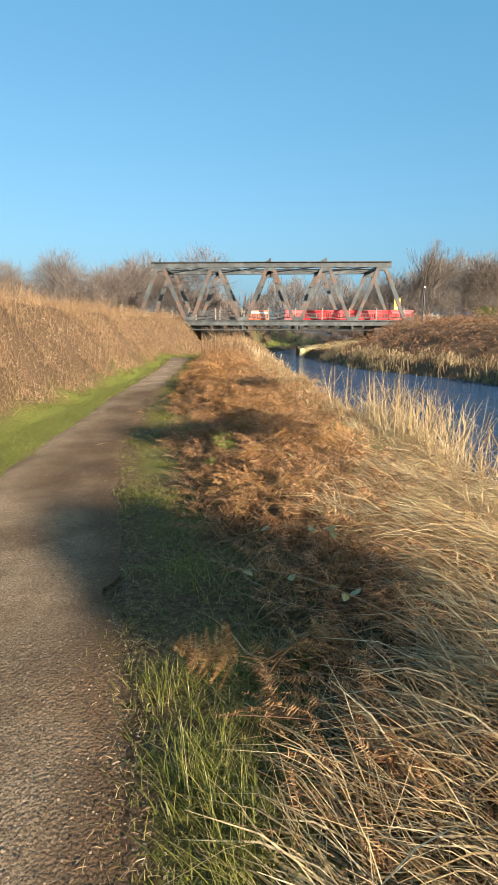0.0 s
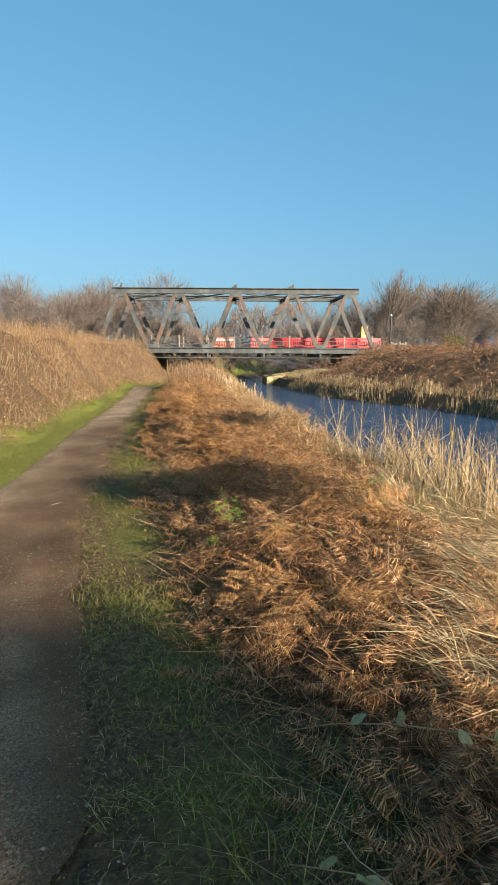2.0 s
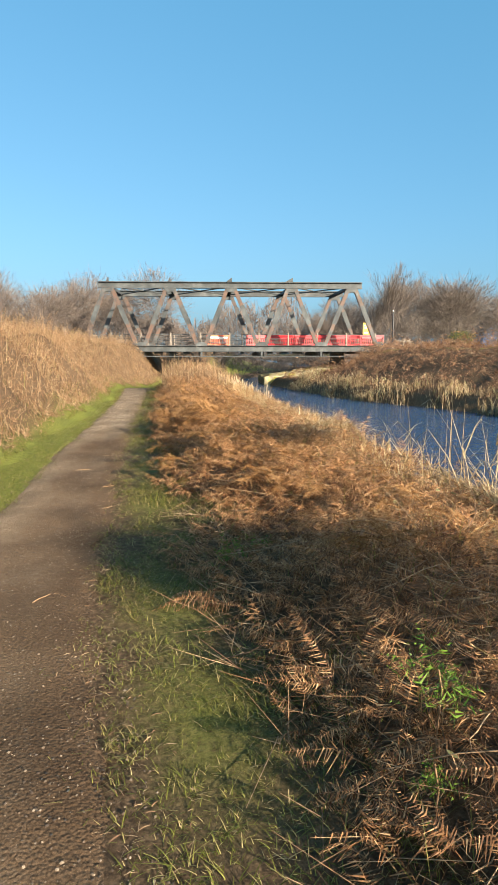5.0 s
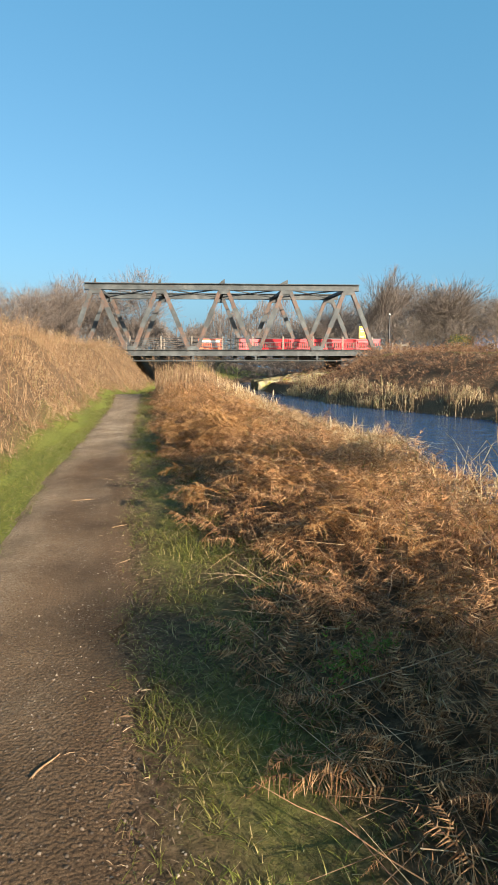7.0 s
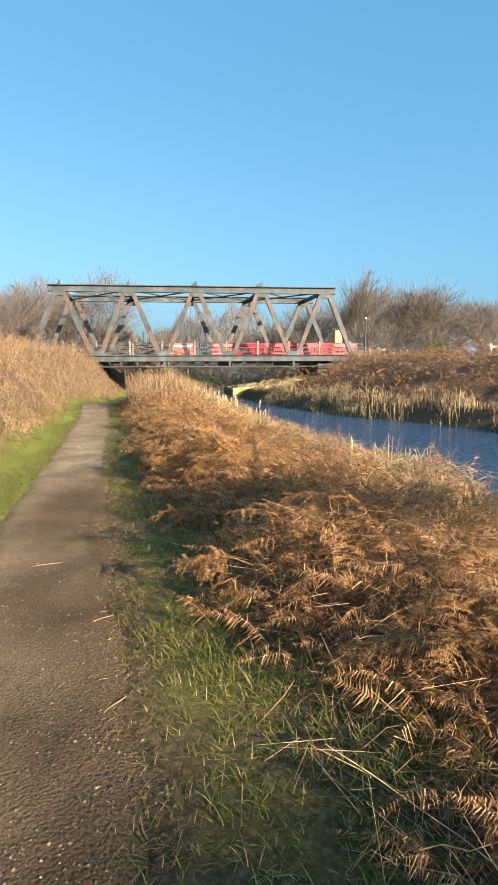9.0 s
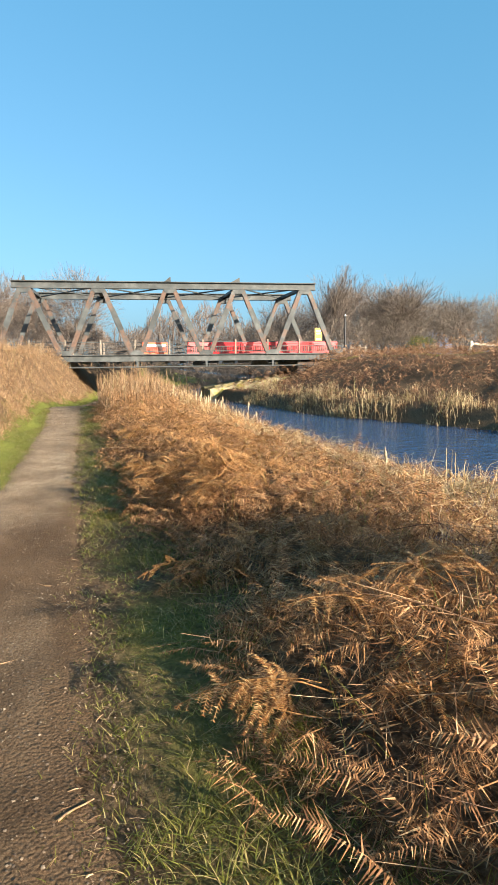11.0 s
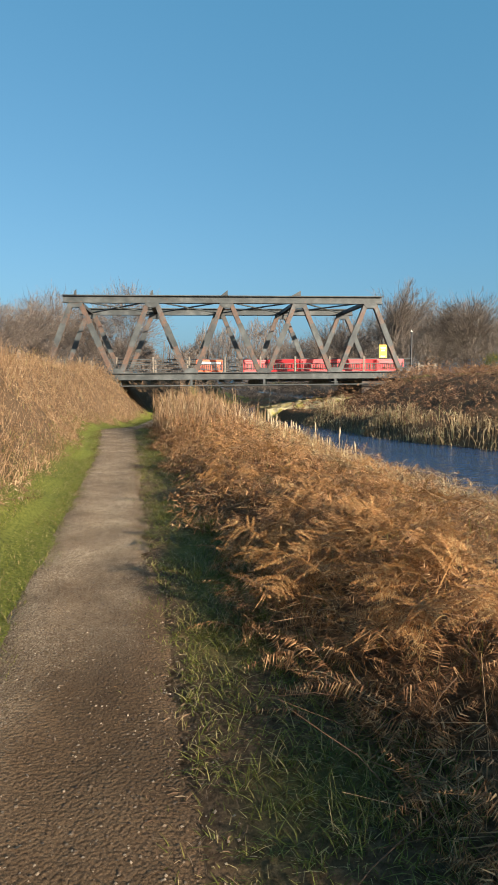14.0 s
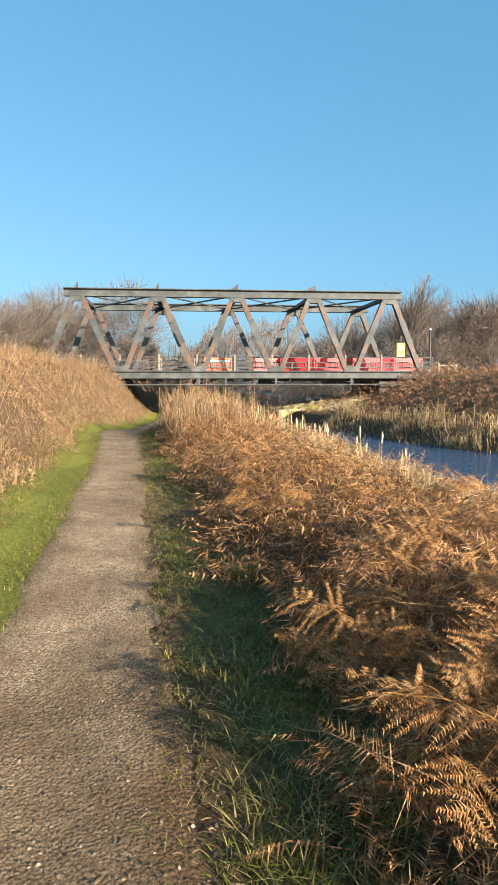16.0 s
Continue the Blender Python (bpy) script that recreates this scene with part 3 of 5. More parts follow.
def build_bridge():
    b = empty("truss_bridge", (0, 0, 0), "grey riveted steel truss road bridge with rusty diagonals", "bridge")
    truss(b, BY, 0.0, True)
    truss(b, FY, FX, False)
    for i, x in enumerate(TOP_X):
        girder((x, BY, 6.62), (x + FX, FY, 6.62), 0.28, 0.2, b, "top_strut", 0.025, (0, 0, 1))
    for i in range(4):
        for a, c in (((TOP_X[i], BY), (TOP_X[i + 1] + FX, FY)), ((TOP_X[i + 1], BY), (TOP_X[i] + FX, FY))):
            v, t = tubes(np.array([[(*a, 6.6), (*c, 6.6)]]), np.full((1, 2), 0.05), 4)
            tri_object("wind_brace", v, t, STEEL, b)
    bm = bmesh.new()
    box(bm, (-11.5, BY + 0.22, 1.98), (13.5, FY - 0.22, 2.2))
    part("deck", bm, ASPHALT, b)
    for x in BOT_X[1:5]:
        girder((x, BY + 0.2, 1.72), (x + FX, FY - 0.2, 1.72), 0.5, 0.26, b, "cross_girder", 0.03, (0, 0, 1))
        bm = bmesh.new()
        box(bm, (x - 0.07, BY - 0.2, 1.5), (x + 0.07, BY - 0.08, 1.9), 0.01)
        part("hanger", bm, STEEL, b)
    for x in np.arange(-9, 13, 1.1):
        bm = bmesh.new()
        box(bm, (x - 0.05, BY + 0.25, 1.75), (x + 0.05, FY - 0.25, 1.98))
        part("deck_joist", bm, STEEL, b)
    v, t = tubes(np.array([[(-6.0, BY - 0.15, 1.54), (3, BY - 0.15, 1.54), (11.6, BY - 0.15, 1.54)]]), np.full((1, 3), 0.045), 8)
    tri_object("service_pipe", v, t, STEEL, b, "thin pale grey pipe")
    # parapets behind each truss
    for y, dx in ((BY + 0.55, 0.0), (FY - 0.55, FX)):
        p = empty("parapet", (0, 0, 0), "weathered steel post and rail parapet on the deck", "railing")
        for x in np.arange(-10, 13.5, 2.2):
            bm = bmesh.new()
            box(bm, (x + dx - 0.05, y - 0.05, 2.2), (x + dx + 0.05, y + 0.05, 3.3), 0.01)
            part("post", bm, TIMBER, p)
        for z in (2.55, 2.85, 3.15):
            bm = bmesh.new()
            box(bm, (-10.2 + dx, y + 0.05, z - 0.025), (13 + dx, y + 0.09, z + 0.025))
            part("rail", bm, STEEL, p)
    # abutments and the mossy apron below the far end
    for name, lo, hi in (("abutment", (-14, BY + 0.3, -1.4), (-5.7, FY + 0.2, 1.75)), ("abutment", (9.6, BY + 0.3, -1.4), (15, FY + 0.2, 1.75))):
        bm = bmesh.new()
        box(bm, lo, hi, 0.03)
        tagged(part(name, bm, ABUTMENT), "dark brick abutment carrying the bridge end", "abutment", kind="structure")
    # rough mossy canal wall: a lumpy top that climbs to the abutment, ragged faces down to the water
    bm = bmesh.new()
    nx, ny = 26, 14
    top, low = [], []
    for j in range(ny):
        v = j / (ny - 1)
        row = []
        for i in range(nx):
            x = 3.7 + 5.9 * i / (nx - 1)
            z = float(np.interp(x, [3.7, 4.3, 5.2, 6.8, 9.6], [-0.05, 0.12, 0.2, 0.48, 0.85])) + 0.09 * float(lumps(x, 6 * v, 3.1, 2)) + 0.05 * float(lumps(x, 6 * v, 8.3, 5))
            y = BY + 0.45 + 5.5 * v + (0.14 * float(lumps(x, 0, 2.7, 4)) if j == 0 else 0.0)
            row.append(bm.verts.new((x - 0.2 * v + (0.1 * float(lumps(0, 6 * v, 3.3, 6)) if i == 0 else 0.0), y, z)))
        top.append(row)
    for j in range(ny - 1):
        for i in range(nx - 1):
            bm.faces.new((top[j][i], top[j][i + 1], top[j + 1][i + 1], top[j + 1][i]))
    for edge in (top[0], [r[0] for r in top]):
        mid = [bm.verts.new((p.co.x - 0.05 + 0.06 * math.sin(9 * p.co.x + 5 * p.co.y), p.co.y - 0.08 + 0.05 * math.sin(11 * p.co.x), -0.35)) for p in edge]
        foot = [bm.verts.new((p.co.x - 0.05, p.co.y - 0.1, -1.4)) for p in edge]
        for p, q in ((edge, mid), (mid, foot)):
            for k in range(len(edge) - 1):
                bm.faces.new((p[k], p[k + 1], q[k + 1], q[k]))
    tagged(part("canal_wall", bm, CONCRETE), "rough buff stone canal wall grown with yellow moss", "wall", kind="structure")


def build_barriers():
    def one(mat, group, label):
        b = empty("safety_barrier", (0, 0, 2.2), label, "barrier", group)
        for lo, hi in (((-1.0, -0.025, 0.88), (1.0, 0.025, 1.0)), ((-1.0, -0.02, 0.2), (1.0, 0.02, 0.3)), ((-1.0, -0.02, 0.3), (-0.93, 0.02, 0.88)), ((0.93, -0.02, 0.3), (1.0, 0.02, 0.88))):
            part("rail" if hi[0] - lo[0] > 1 else "stile", box(bmesh.new(), lo, hi, 0.012), mat, b)
        for x in np.arange(-0.82, 0.9, 0.16):
            part("slat", box(bmesh.new(), (x - 0.03, -0.015, 0.3), (x + 0.03, 0.015, 0.88)), mat, b)
        part("reflector", box(bmesh.new(), (-0.85, -0.032, 0.72), (0.85, -0.018, 0.86)), mat if mat is RED else WHITE, b)
        for x in (-0.7, 0.7):
            part("foot", box(bmesh.new(), (x - 0.05, -0.25, 0.0), (x + 0.05, 0.25, 0.2), 0.02), BLACK, b)
        return b
    red = one(RED, "barriers on the bridge", "red plastic chapter-eight safety barrier standing on the deck")
    red.matrix_basis = pose(3.3, 53.0, 2.2, 0, 0, 14)
    for x, y, a in ((5.0, 52.7, -9), (6.3, 53.2, 24), (7.1, 52.6, 6), (8.6, 53.1, -12), (9.6, 52.7, 5), (11.0, 52.9, -5), (12.3, 52.8, 8), (6.0, 53.7, -3)):
        copy_thing(red, pose(x, y, 2.2, 0, 0, a))
    # this barrier's brighter orange has the sunlight on it put into the colour
    orange = one(LIT_ORANGE, "barriers on the bridge", "orange plastic safety barrier with white band, sunlight put into its colour")
    orange.matrix_basis = pose(0.1, 52.4, 2.2, 0, 0, 30)


def build_sign():
    s = empty("road_sign", (11.95, 53.3, 2.2), "yellow temporary road sign on a dark post", "sign")
    part("panel", box(bmesh.new(), (-0.27, -0.06, 1.05), (0.27, -0.03, 2.0), 0.01), YELLOW, s)
    for z, w in ((1.78, 0.18), (1.6, 0.14), (1.2, 0.16)):
        part("lettering", box(bmesh.new(), (-w, -0.064, z - 0.05), (w, -0.06, z + 0.05)), WHITE, s)
    part("post", box(bmesh.new(), (-0.04, -0.03, 0), (0.04, 0.05, 2.45), 0.01), BLACK, s)
    p = empty("lamp_post", (14.6, 55.0, land(14.6, 55.0)), "slim black post beside the bridge end", "post")
    v, t = tubes(np.array([[(0, 0, -0.2), (0, 0, 1.5), (0, 0, 3.2)]]), np.array([[0.09, 0.075, 0.07]]), 8)
    tri_object("shaft", v, t, BLACK, p, smooth=True)
    v, t = tubes(np.array([[(0, 0, 3.2), (0, 0, 3.26), (0, 0, 3.34)]]), np.array([[0.075, 0.075, 0.02]]), 8)
    tri_object("cap", v, t, WHITE, p, "pale cap")


def build_fences():
    f = empty("post_fence", (0, 0, 0), "short weathered timber fence at the bridge end", "fence")
    for x, y, h in ((13.9, 51.8, 0.95), (14.6, 51.9, 0.9), (15.2, 52.3, 0.85)):
        z = float(land(x, y))
        part("post", box(bmesh.new(), (x - 0.07, y - 0.07, z - 0.2), (x + 0.07, y + 0.07, z + h), 0.015), TIMBER, f)
    z = float(land(14.4, 51.8))
    part("rail", box(bmesh.new(), (13.9, 51.86, z + 0.66), (15.2, 51.92, z + 0.76), 0.01), TIMBER, f)
    f = empty("rail_fence", (0, 0, 0), "pale timber post and rail fence on the far bank", "fence")
    for k in range(6):
        x, y = 25.4 + 2.2 * k, 55.5 - 0.4 * k
        z = float(land(x, y))
        part("post", box(bmesh.new(), (x - 0.09, y - 0.09, z - 0.2), (x + 0.09, y + 0.09, z + 1.3), 0.02), PALE_TIMBER, f)
        if k < 5:
            x2, y2 = 25.4 + 2.2 * (k + 1), 55.5 - 0.4 * (k + 1)
            m, ln = along((x, y, z + 1.05), (x2, y2, float(land(x2, y2)) + 1.05), (0, 1, 0))
            part("rail", box(bmesh.new(), (-0.09, -0.05, 0), (0.09, 0.03, ln), 0.01, m), PALE_TIMBER, f)
    p = empty("marker_post", (-9.0, 42.0, land(-9.0, 42.0)), "short weathered marker post on top of the road bank", "post")
    part("shaft", box(bmesh.new(), (-0.07, -0.05, -0.2), (0.07, 0.05, 0.95), 0.015), TIMBER, p)


def build_house():
    h = empty("house", (39.6, 92.0, land(39.6, 92.0)), "small blue-grey house with a dark slate gable behind trees", "house")
    bm = bmesh.new()
    ring = [(-2.4, 0), (2.4, 0), (2.4, 2.9), (0, 4.5), (-2.4, 2.9)]
    lo = [bm.verts.new((x, -3.0, z)) for x, z in ring]
    hi = [bm.verts.new((x, 3.0, z)) for x, z in ring]
    bm.faces.new(lo)
    bm.faces.new(hi)
    for k in range(5):
        bm.faces.new((lo[k], lo[(k + 1) % 5], hi[(k + 1) % 5], hi[k]))
    part("wall", bm, BLUE_WALL, h)
    for sx in (-1, 1):
        m = pose(0, 0, 4.56, 0, sx * 33.7, 0)
        part("roof_slope", box(bmesh.new(), (0 if sx > 0 else -3.2, -3.3, -0.02), (3.2 if sx > 0 else 0, 3.3, 0.1), 0.01, m), SLATE, h)
    w = part("window", box(bmesh.new(), (-0.5, -3.06, 1.0), (0.5, -2.98, 2.0), 0.01), WHITE, h)
    part("pane", box(bmesh.new(), (-0.42, -3.08, 1.08), (0.42, -3.04, 1.92)), PANE, w)


build_bridge()
build_barriers()
build_sign()
build_fences()
build_house()


# ---- bare trees and scrub ----
def branching(g, height, spread, levels, kids, lean=0.0, thick=0.02):
    """Grows limbs from limbs; returns the limbs and the twigs as point rows and radii."""
    limbs, twigs = [], []

    def grow(p, d, ln, r, level):
        k = 4
        pts = [p]
        for i in range(k - 1):
            d = d + g.normal(0, 0.10 + 0.05 * level, 3)
            d[2] += 0.07 if level else 0.02
            d = d / np.linalg.norm(d)
            pts.append(pts[-1] + d * ln / (k - 1))
        pts = np.array(pts)
        rr = r * np.linspace(1, 0.45, k)
        (limbs if level < 2 else twigs).append((pts, rr))
        if level >= levels:
            return
        n = kids[level]
        for i in range(n):
            f = g.uniform(0.25 if level else 0.18, 1.0)
            j = min(int(f * (k - 1)), k - 2)
            q = pts[j] + (pts[j + 1] - pts[j]) * (f * (k - 1) - j)
            axis = g.normal(0, 1, 3)
            axis -= axis.dot(d) * d
            axis /= np.linalg.norm(axis)
            c = d * g.uniform(0.75, 1.1) + axis * g.uniform(0.45, 1.0) * spread
            c /= np.linalg.norm(c)
            grow(q, c, ln * g.uniform(0.42, 0.68) * (1.15 - 0.4 * f), max(r * 0.42, 0.009), level + 1)

    grow(np.array([0.0, 0, -0.2]), np.array([lean, 0, 1.0]), height * 0.72, height * thick, 0)
    return limbs, twigs


def tree(name, label, category, seed, height, spread, kids, thick=0.02, group="", lean=0.0, stems=1, dome=None):
    g = np.random.default_rng(seed)
    limbs, twigs = [], []
    for s in range(stems):
        a, b = branching(g, height * g.uniform(0.75, 1.0) if stems > 1 else height, spread, 3, kids, lean if stems == 1 else g.normal(0, 0.35), thick)
        off = np.array([*g.normal(0, 0.25 if stems > 1 else 0, 2), 0])
        limbs += [(p + off, r) for p, r in a]
        twigs += [(p + off, r) for p, r in b]
    t = empty(name, (0, 0, 0), label, category, group)
    v, f = tubes(np.array([p for p, _ in limbs]), np.array([r for _, r in limbs]), 5)
    tri_object("trunk", v, f, BARK, t, smooth=True)
    P, r = np.array([p for p, _ in twigs]), np.array([q for _, q in twigs])
    d = P[:, 3] - P[:, 0]
    side = np.cross(d, g.normal(0, 1, d.shape))
    side /= np.linalg.norm(side, axis=1, keepdims=True) + 1e-9
    v, f = ribbons(P[:, [0, 2, 3]], 2 * r[:, [0, 2, 3]], side)
    if dome:
        wide, low, high, n = dome
        q = g.normal(0, 1, (n, 3))
        q /= np.linalg.norm(q, axis=1, keepdims=True)
        ang = np.arctan2(q[:, 1], q[:, 0])
        k = g.random(n) ** 0.45 * (1 + 0.13 * np.sin(4 * ang + seed) + 0.09 * np.sin(9 * ang + 5 * q[:, 2]))
        at = q * k[:, None] * (wide, wide, (high - low) / 2) + (0, 0, (high + low) / 2)
        d = q * (1, 1, 0.6) + (0, 0, 0.55) + g.normal(0, 0.35, (n, 3))
        d /= np.linalg.norm(d, axis=1, keepdims=True)
        ln = g.uniform(0.35, 1.0, n)[:, None]
        side = np.cross(d, g.normal(0, 1, (n, 3)))
        side /= np.linalg.norm(side, axis=1, keepdims=True)
        v, f = join([(v, f), ribbons(np.stack([at, at + d * ln], 1), np.tile((0.02, 0.006), (n, 1)), side)])
    tri_object("crown", v, f, TWIG, t)
    return t


def build_trees():
    g = np.random.default_rng(11)
    kinds = [
        tree("bare_tree", "leafless brown tree with a fine twiggy crown", "tree", 1, 7.2, 0.9, (13, 10, 7), 0.010, "bare trees behind the bridge", dome=(2.6, 1.6, 7.0, 3200)),
        tree("bare_tree", "leafless brown tree with a wide rounded crown", "tree", 2, 6.6, 1.1, (13, 10, 8), 0.010, "bare trees behind the bridge", dome=(3.1, 1.4, 6.6, 3800)),
        tree("bare_tree", "tall slender leafless tree with upright branches", "tree", 3, 8.8, 0.45, (16, 10, 8), 0.008, "bare trees behind the bridge"),
        tree("bare_tree", "leafless spreading tree with thin grey limbs", "tree", 4, 5.8, 1.25, (12, 10, 8), 0.011, "bare trees behind the bridge", dome=(3.0, 1.6, 5.9, 2200)),
    ]
    first = [(-12.5, 65.5), (23.8, 66.0), (16.2, 66.0), (30.2, 66.5)]
    for k, (t, (x, y)) in enumerate(zip(kinds, first)):
        t.matrix_basis = pose(x, y, float(land(x, y)))
    spots = [(-13, 62, 0), (-16, 66, 1), (-20, 64, 3), (-24, 70, 0), (-28, 66, 1), (-33, 74, 0), (-6.5, 66, 1), (-11, 70, 0), (-14.5, 58, 3),
             (14.0, 74, 0), (11.5, 80, 1), (19.5, 68, 2), (17.4, 66.5, 2), (15.3, 67.2, 2), (18.6, 67.5, 2), (23.5, 74, 1), (26.0, 70, 0), (27.5, 78, 1), (24.5, 66, 3), (29.5, 80, 0), (35, 78, 1),
             (39, 84, 0), (44, 80, 1), (48, 88, 3), (17.5, 82, 1), (6, 95, 0), (9.0, 98, 1), (2, 102, 0), (13, 92, 1), (12.5, 70, 2), (-3, 84, 1), (-0.5, 90, 0), (4.5, 88, 1), (8.0, 86, 0), (11.0, 88, 1), (14.5, 85, 0), (16, 79, 1), (19, 84, 0), (21.5, 80, 1), (-18, 72, 1), (-22, 66, 0), (-10, 66, 3), (-15, 69, 0), (33, 74, 3), (7, 74, 3)]
    for x, y, k in spots:
        if y > 83:
            continue
        s = g.uniform(0.82, 1.1) * (1.22 if x > 10 and k != 2 else 0.9 if k == 2 else 1.0)
        m = pose(x, y, float(land(x, y)), 0, 0, g.uniform(0, 360)) @ Matrix.Diagonal((s, s, s * g.uniform(0.9, 1.08), 1))
        c = copy_thing(kinds[k], m)
    shrub = tree("bare_shrub", "leafless brown thicket shrub", "shrub", 21, 3.9, 0.95, (11, 7, 5), 0.006, "scrub along the banks", stems=2)
    shrub.matrix_basis = pose(16.5, 60.0, float(land(16.5, 60.0)))
    spots = [(-8.5, 58), (-11, 59), (-13.5, 61), (-16, 60), (-19, 59), (-22, 62), (-26, 60), (-6, 62), (-3.5, 64), (18.5, 61), (20.5, 62.5), (22.5, 60.5), (24.5, 62), (27, 61),
             (29, 64), (32, 62), (36, 66), (40, 64), (14.5, 63), (12.0, 66), (1.0, 80), (3.5, 84), (6.0, 78), (8.5, 82), (-1.5, 76), (10.5, 76), (0, 68), (2.5, 66.5), (4.8, 67.5), (-4.5, 70), (7.5, 70), (-10, 61.5), (-12.5, 64), (-15, 63), (-17.5, 62), (-20.5, 61), (-24, 61), (-29, 63), (15.5, 65), (17.5, 63.5), (19.5, 65.5), (21.5, 67), (23.5, 64.5), (25.8, 66), (28, 67), (30.5, 66), (34, 68), (13.3, 61), (9.5, 73), (-7.5, 68), (-6.0, 58.5), (-4.2, 59.5), (-2.6, 58.3), (-0.8, 59.6), (0.8, 61), (2.6, 62), (4.6, 60.5), (-5.0, 61.5), (6.5, 61), (8.5, 60)]
    for x, y in spots:
        s = g.uniform(0.75, 1.2)
        copy_thing(shrub, pose(x, y, float(land(x, y)), 0, 0, g.uniform(0, 360)) @ Matrix.Diagonal((s, s, s, 1)))
    # thin saplings on the bank top
    thin = tree("bare_sapling", "thin leafless sapling on the bank top", "shrub", 31, 2.6, 0.7, (8, 6, 4), 0.006, "saplings on the bank", stems=2)
    thin.matrix_basis = pose(-9.5, 33.0, float(land(-9.5, 33.0)))
    for x, y in ((-11, 36), (-9, 38), (-10.5, 41), (-12.5, 31), (-9.6, 45), (-13, 27), (-8.6, 47), (-11.5, 48)):
        s = g.uniform(0.6, 1.1)
        copy_thing(thin, pose(x, y, float(land(x, y)), 0, 0, g.uniform(0, 360)) @ Matrix.Diagonal((s, s, s, 1)))
    # weeds at the water's edge
    for x, y, s in ((3.0, 15.0, 0.42), (3.25, 15.7, 0.38), (2.5, 17.5, 0.35), (4.1, 12.4, 0.5), (4.4, 11.6, 0.45), (3.9, 13.2, 0.4), (2.2, 22.0, 0.35)):
        copy_thing(thin, pose(x, y, float(land(x, y)), 0, 0, g.uniform(0, 360)) @ Matrix.Diagonal((s, s, s, 1)))

    # unseen ivy-topped trees, added on the far bank to throw shade across the verge:
    # the middle of each shaded patch, the crown's half width and half height
    flat = math.hypot(*SUN_AZ)
    reach = 9.2 / math.tan(radians(SUN_EL))
    for k, (x, y, wide, high) in enumerate([(1.17, 4.92, 0.72, 0.37), (0.32, 10.05, 0.5, 0.22), (0.05, 15.45, 0.6, 0.26)]):
        x, y = x + reach * SUN_AZ[0] / flat, y + reach * SUN_AZ[1] / flat
        z = float(land(x, y))
        crown = 9.25 - z
        ivied = tree("shade_tree", "slender ivy-topped tree added out of view to shade the verge", "tree", 41 + k, crown * 0.98, 0.3, (3, 2, 1), 0.006, "ivied trees on the far bank")
        ivied.matrix_basis = pose(x, y, z)
        n = int(3600 * wide * high / 0.4) + 700
        q = g.normal(0, 1, (n, 3))
        q /= np.linalg.norm(q, axis=1, keepdims=True)
        ragged = 1 + 0.22 * np.sin(5 * np.arctan2(q[:, 1:2], q[:, :1]) + k) + 0.2 * np.sin(4 * q[:, 2:3] + 3 * q[:, :1] + k)
        at = q * (wide, wide, high) * g.random((n, 1)) ** 0.5 * ragged + (0, 0, crown)
        u = np.stack([at, at + q * 0.06 + g.normal(0, 0.07, (n, 3))], 1)
        side = np.cross(q, g.normal(0, 1, (n, 3)))
        side /= np.linalg.norm(side, axis=1, keepdims=True)
        tri_object("ivy", *ribbons(u, np.tile((0.12, 0.07), (n, 1)), side), BRAMBLE, ivied)


build_trees()


def build_far_woods():
    """A belt of distant leafless trees, too many to count."""
    n = 36000
    x = rng.uniform(-75, 105, n)
    y = rng.uniform(96, 116, n)
    top = 5.6 + 1.5 * np.sin(x * 0.23) + 1.1 * np.sin(x * 0.61 + 1.0) + 0.7 * np.sin(x * 1.7)
    top = np.maximum(top, 2.5) + 3.4 * smooth(x, 12, 26) + 1.2 * smooth(-x, 5, 20) + 1.3 * smooth(x, 1, 5) * (1 - smooth(x, 12, 20))
    z = 2.0 + top * rng.random(n) ** 0.7
    a, e = rng.uniform(0, 2 * np.pi, n), rng.normal(1.0, 0.4, n)
    d = np.stack([np.cos(a) * np.cos(e), np.sin(a) * np.cos(e), np.sin(e)], -1)
    p = np.stack([x, y, z], -1)
    ln = rng.uniform(0.8, 2.2, n)
    v, t = tubes(np.stack([p - d * ln[:, None] * 0.5, p + d * ln[:, None] * 0.5], 1), np.stack([np.full(n, 0.035), np.full(n, 0.014)], -1), 3)
    m = 260
    x, y = rng.uniform(-75, 105, m), rng.uniform(96, 116, m)
    q = np.stack([x, y, np.full(m, 1.8)], -1)
    s = tubes(np.stack([q, q + (0, 0, 3.0), q + (0.3, 0, 6.0)], 1), np.tile((0.14, 0.1, 0.04), (m, 1)), 4)
    v, t = join([(v, t), s])
    tagged(tri_object("far_woods", v, t, TWIG), "distant belt of leafless brown woodland", "woods", kind="stuff")


build_far_woods()


# ---- ground plants ----
FROND = [frond(1.0, 12, 0.66, 0.25 + 0.08 * k, 0.3 + 0.12 * k, False, k) for k in range(5)]
NEAR_FROND = [frond(1.0, 20, 0.44, 0.3 + 0.1 * k, 0.35 + 0.14 * k, False, 80 + k) for k in range(6)]
FAR_FROND = [frond(1.0, 4, 0.75, 0.4 + 0.1 * k, 0.4 + 0.15 * k, False, 20 + k) for k in range(4)]
MID_FROND = [frond(1.0, 6, 0.66, 0.3 + 0.1 * k, 0.35 + 0.12 * k, False, 60 + k) for k in range(4)]
FINE_FROND = [frond(0.62 + 0.06 * k, 13, 0.72, 0.3 + 0.12 * k, 0.35 + 0.13 * k, True, 40 + k) for k in range(4)]


def scatter(n, y0, y1, bias=1.0):
    """y along the walk, thinning with distance, and a free fraction across."""
    return y0 + (y1 - y0) * rng.random(n) ** bias, rng.random(n)


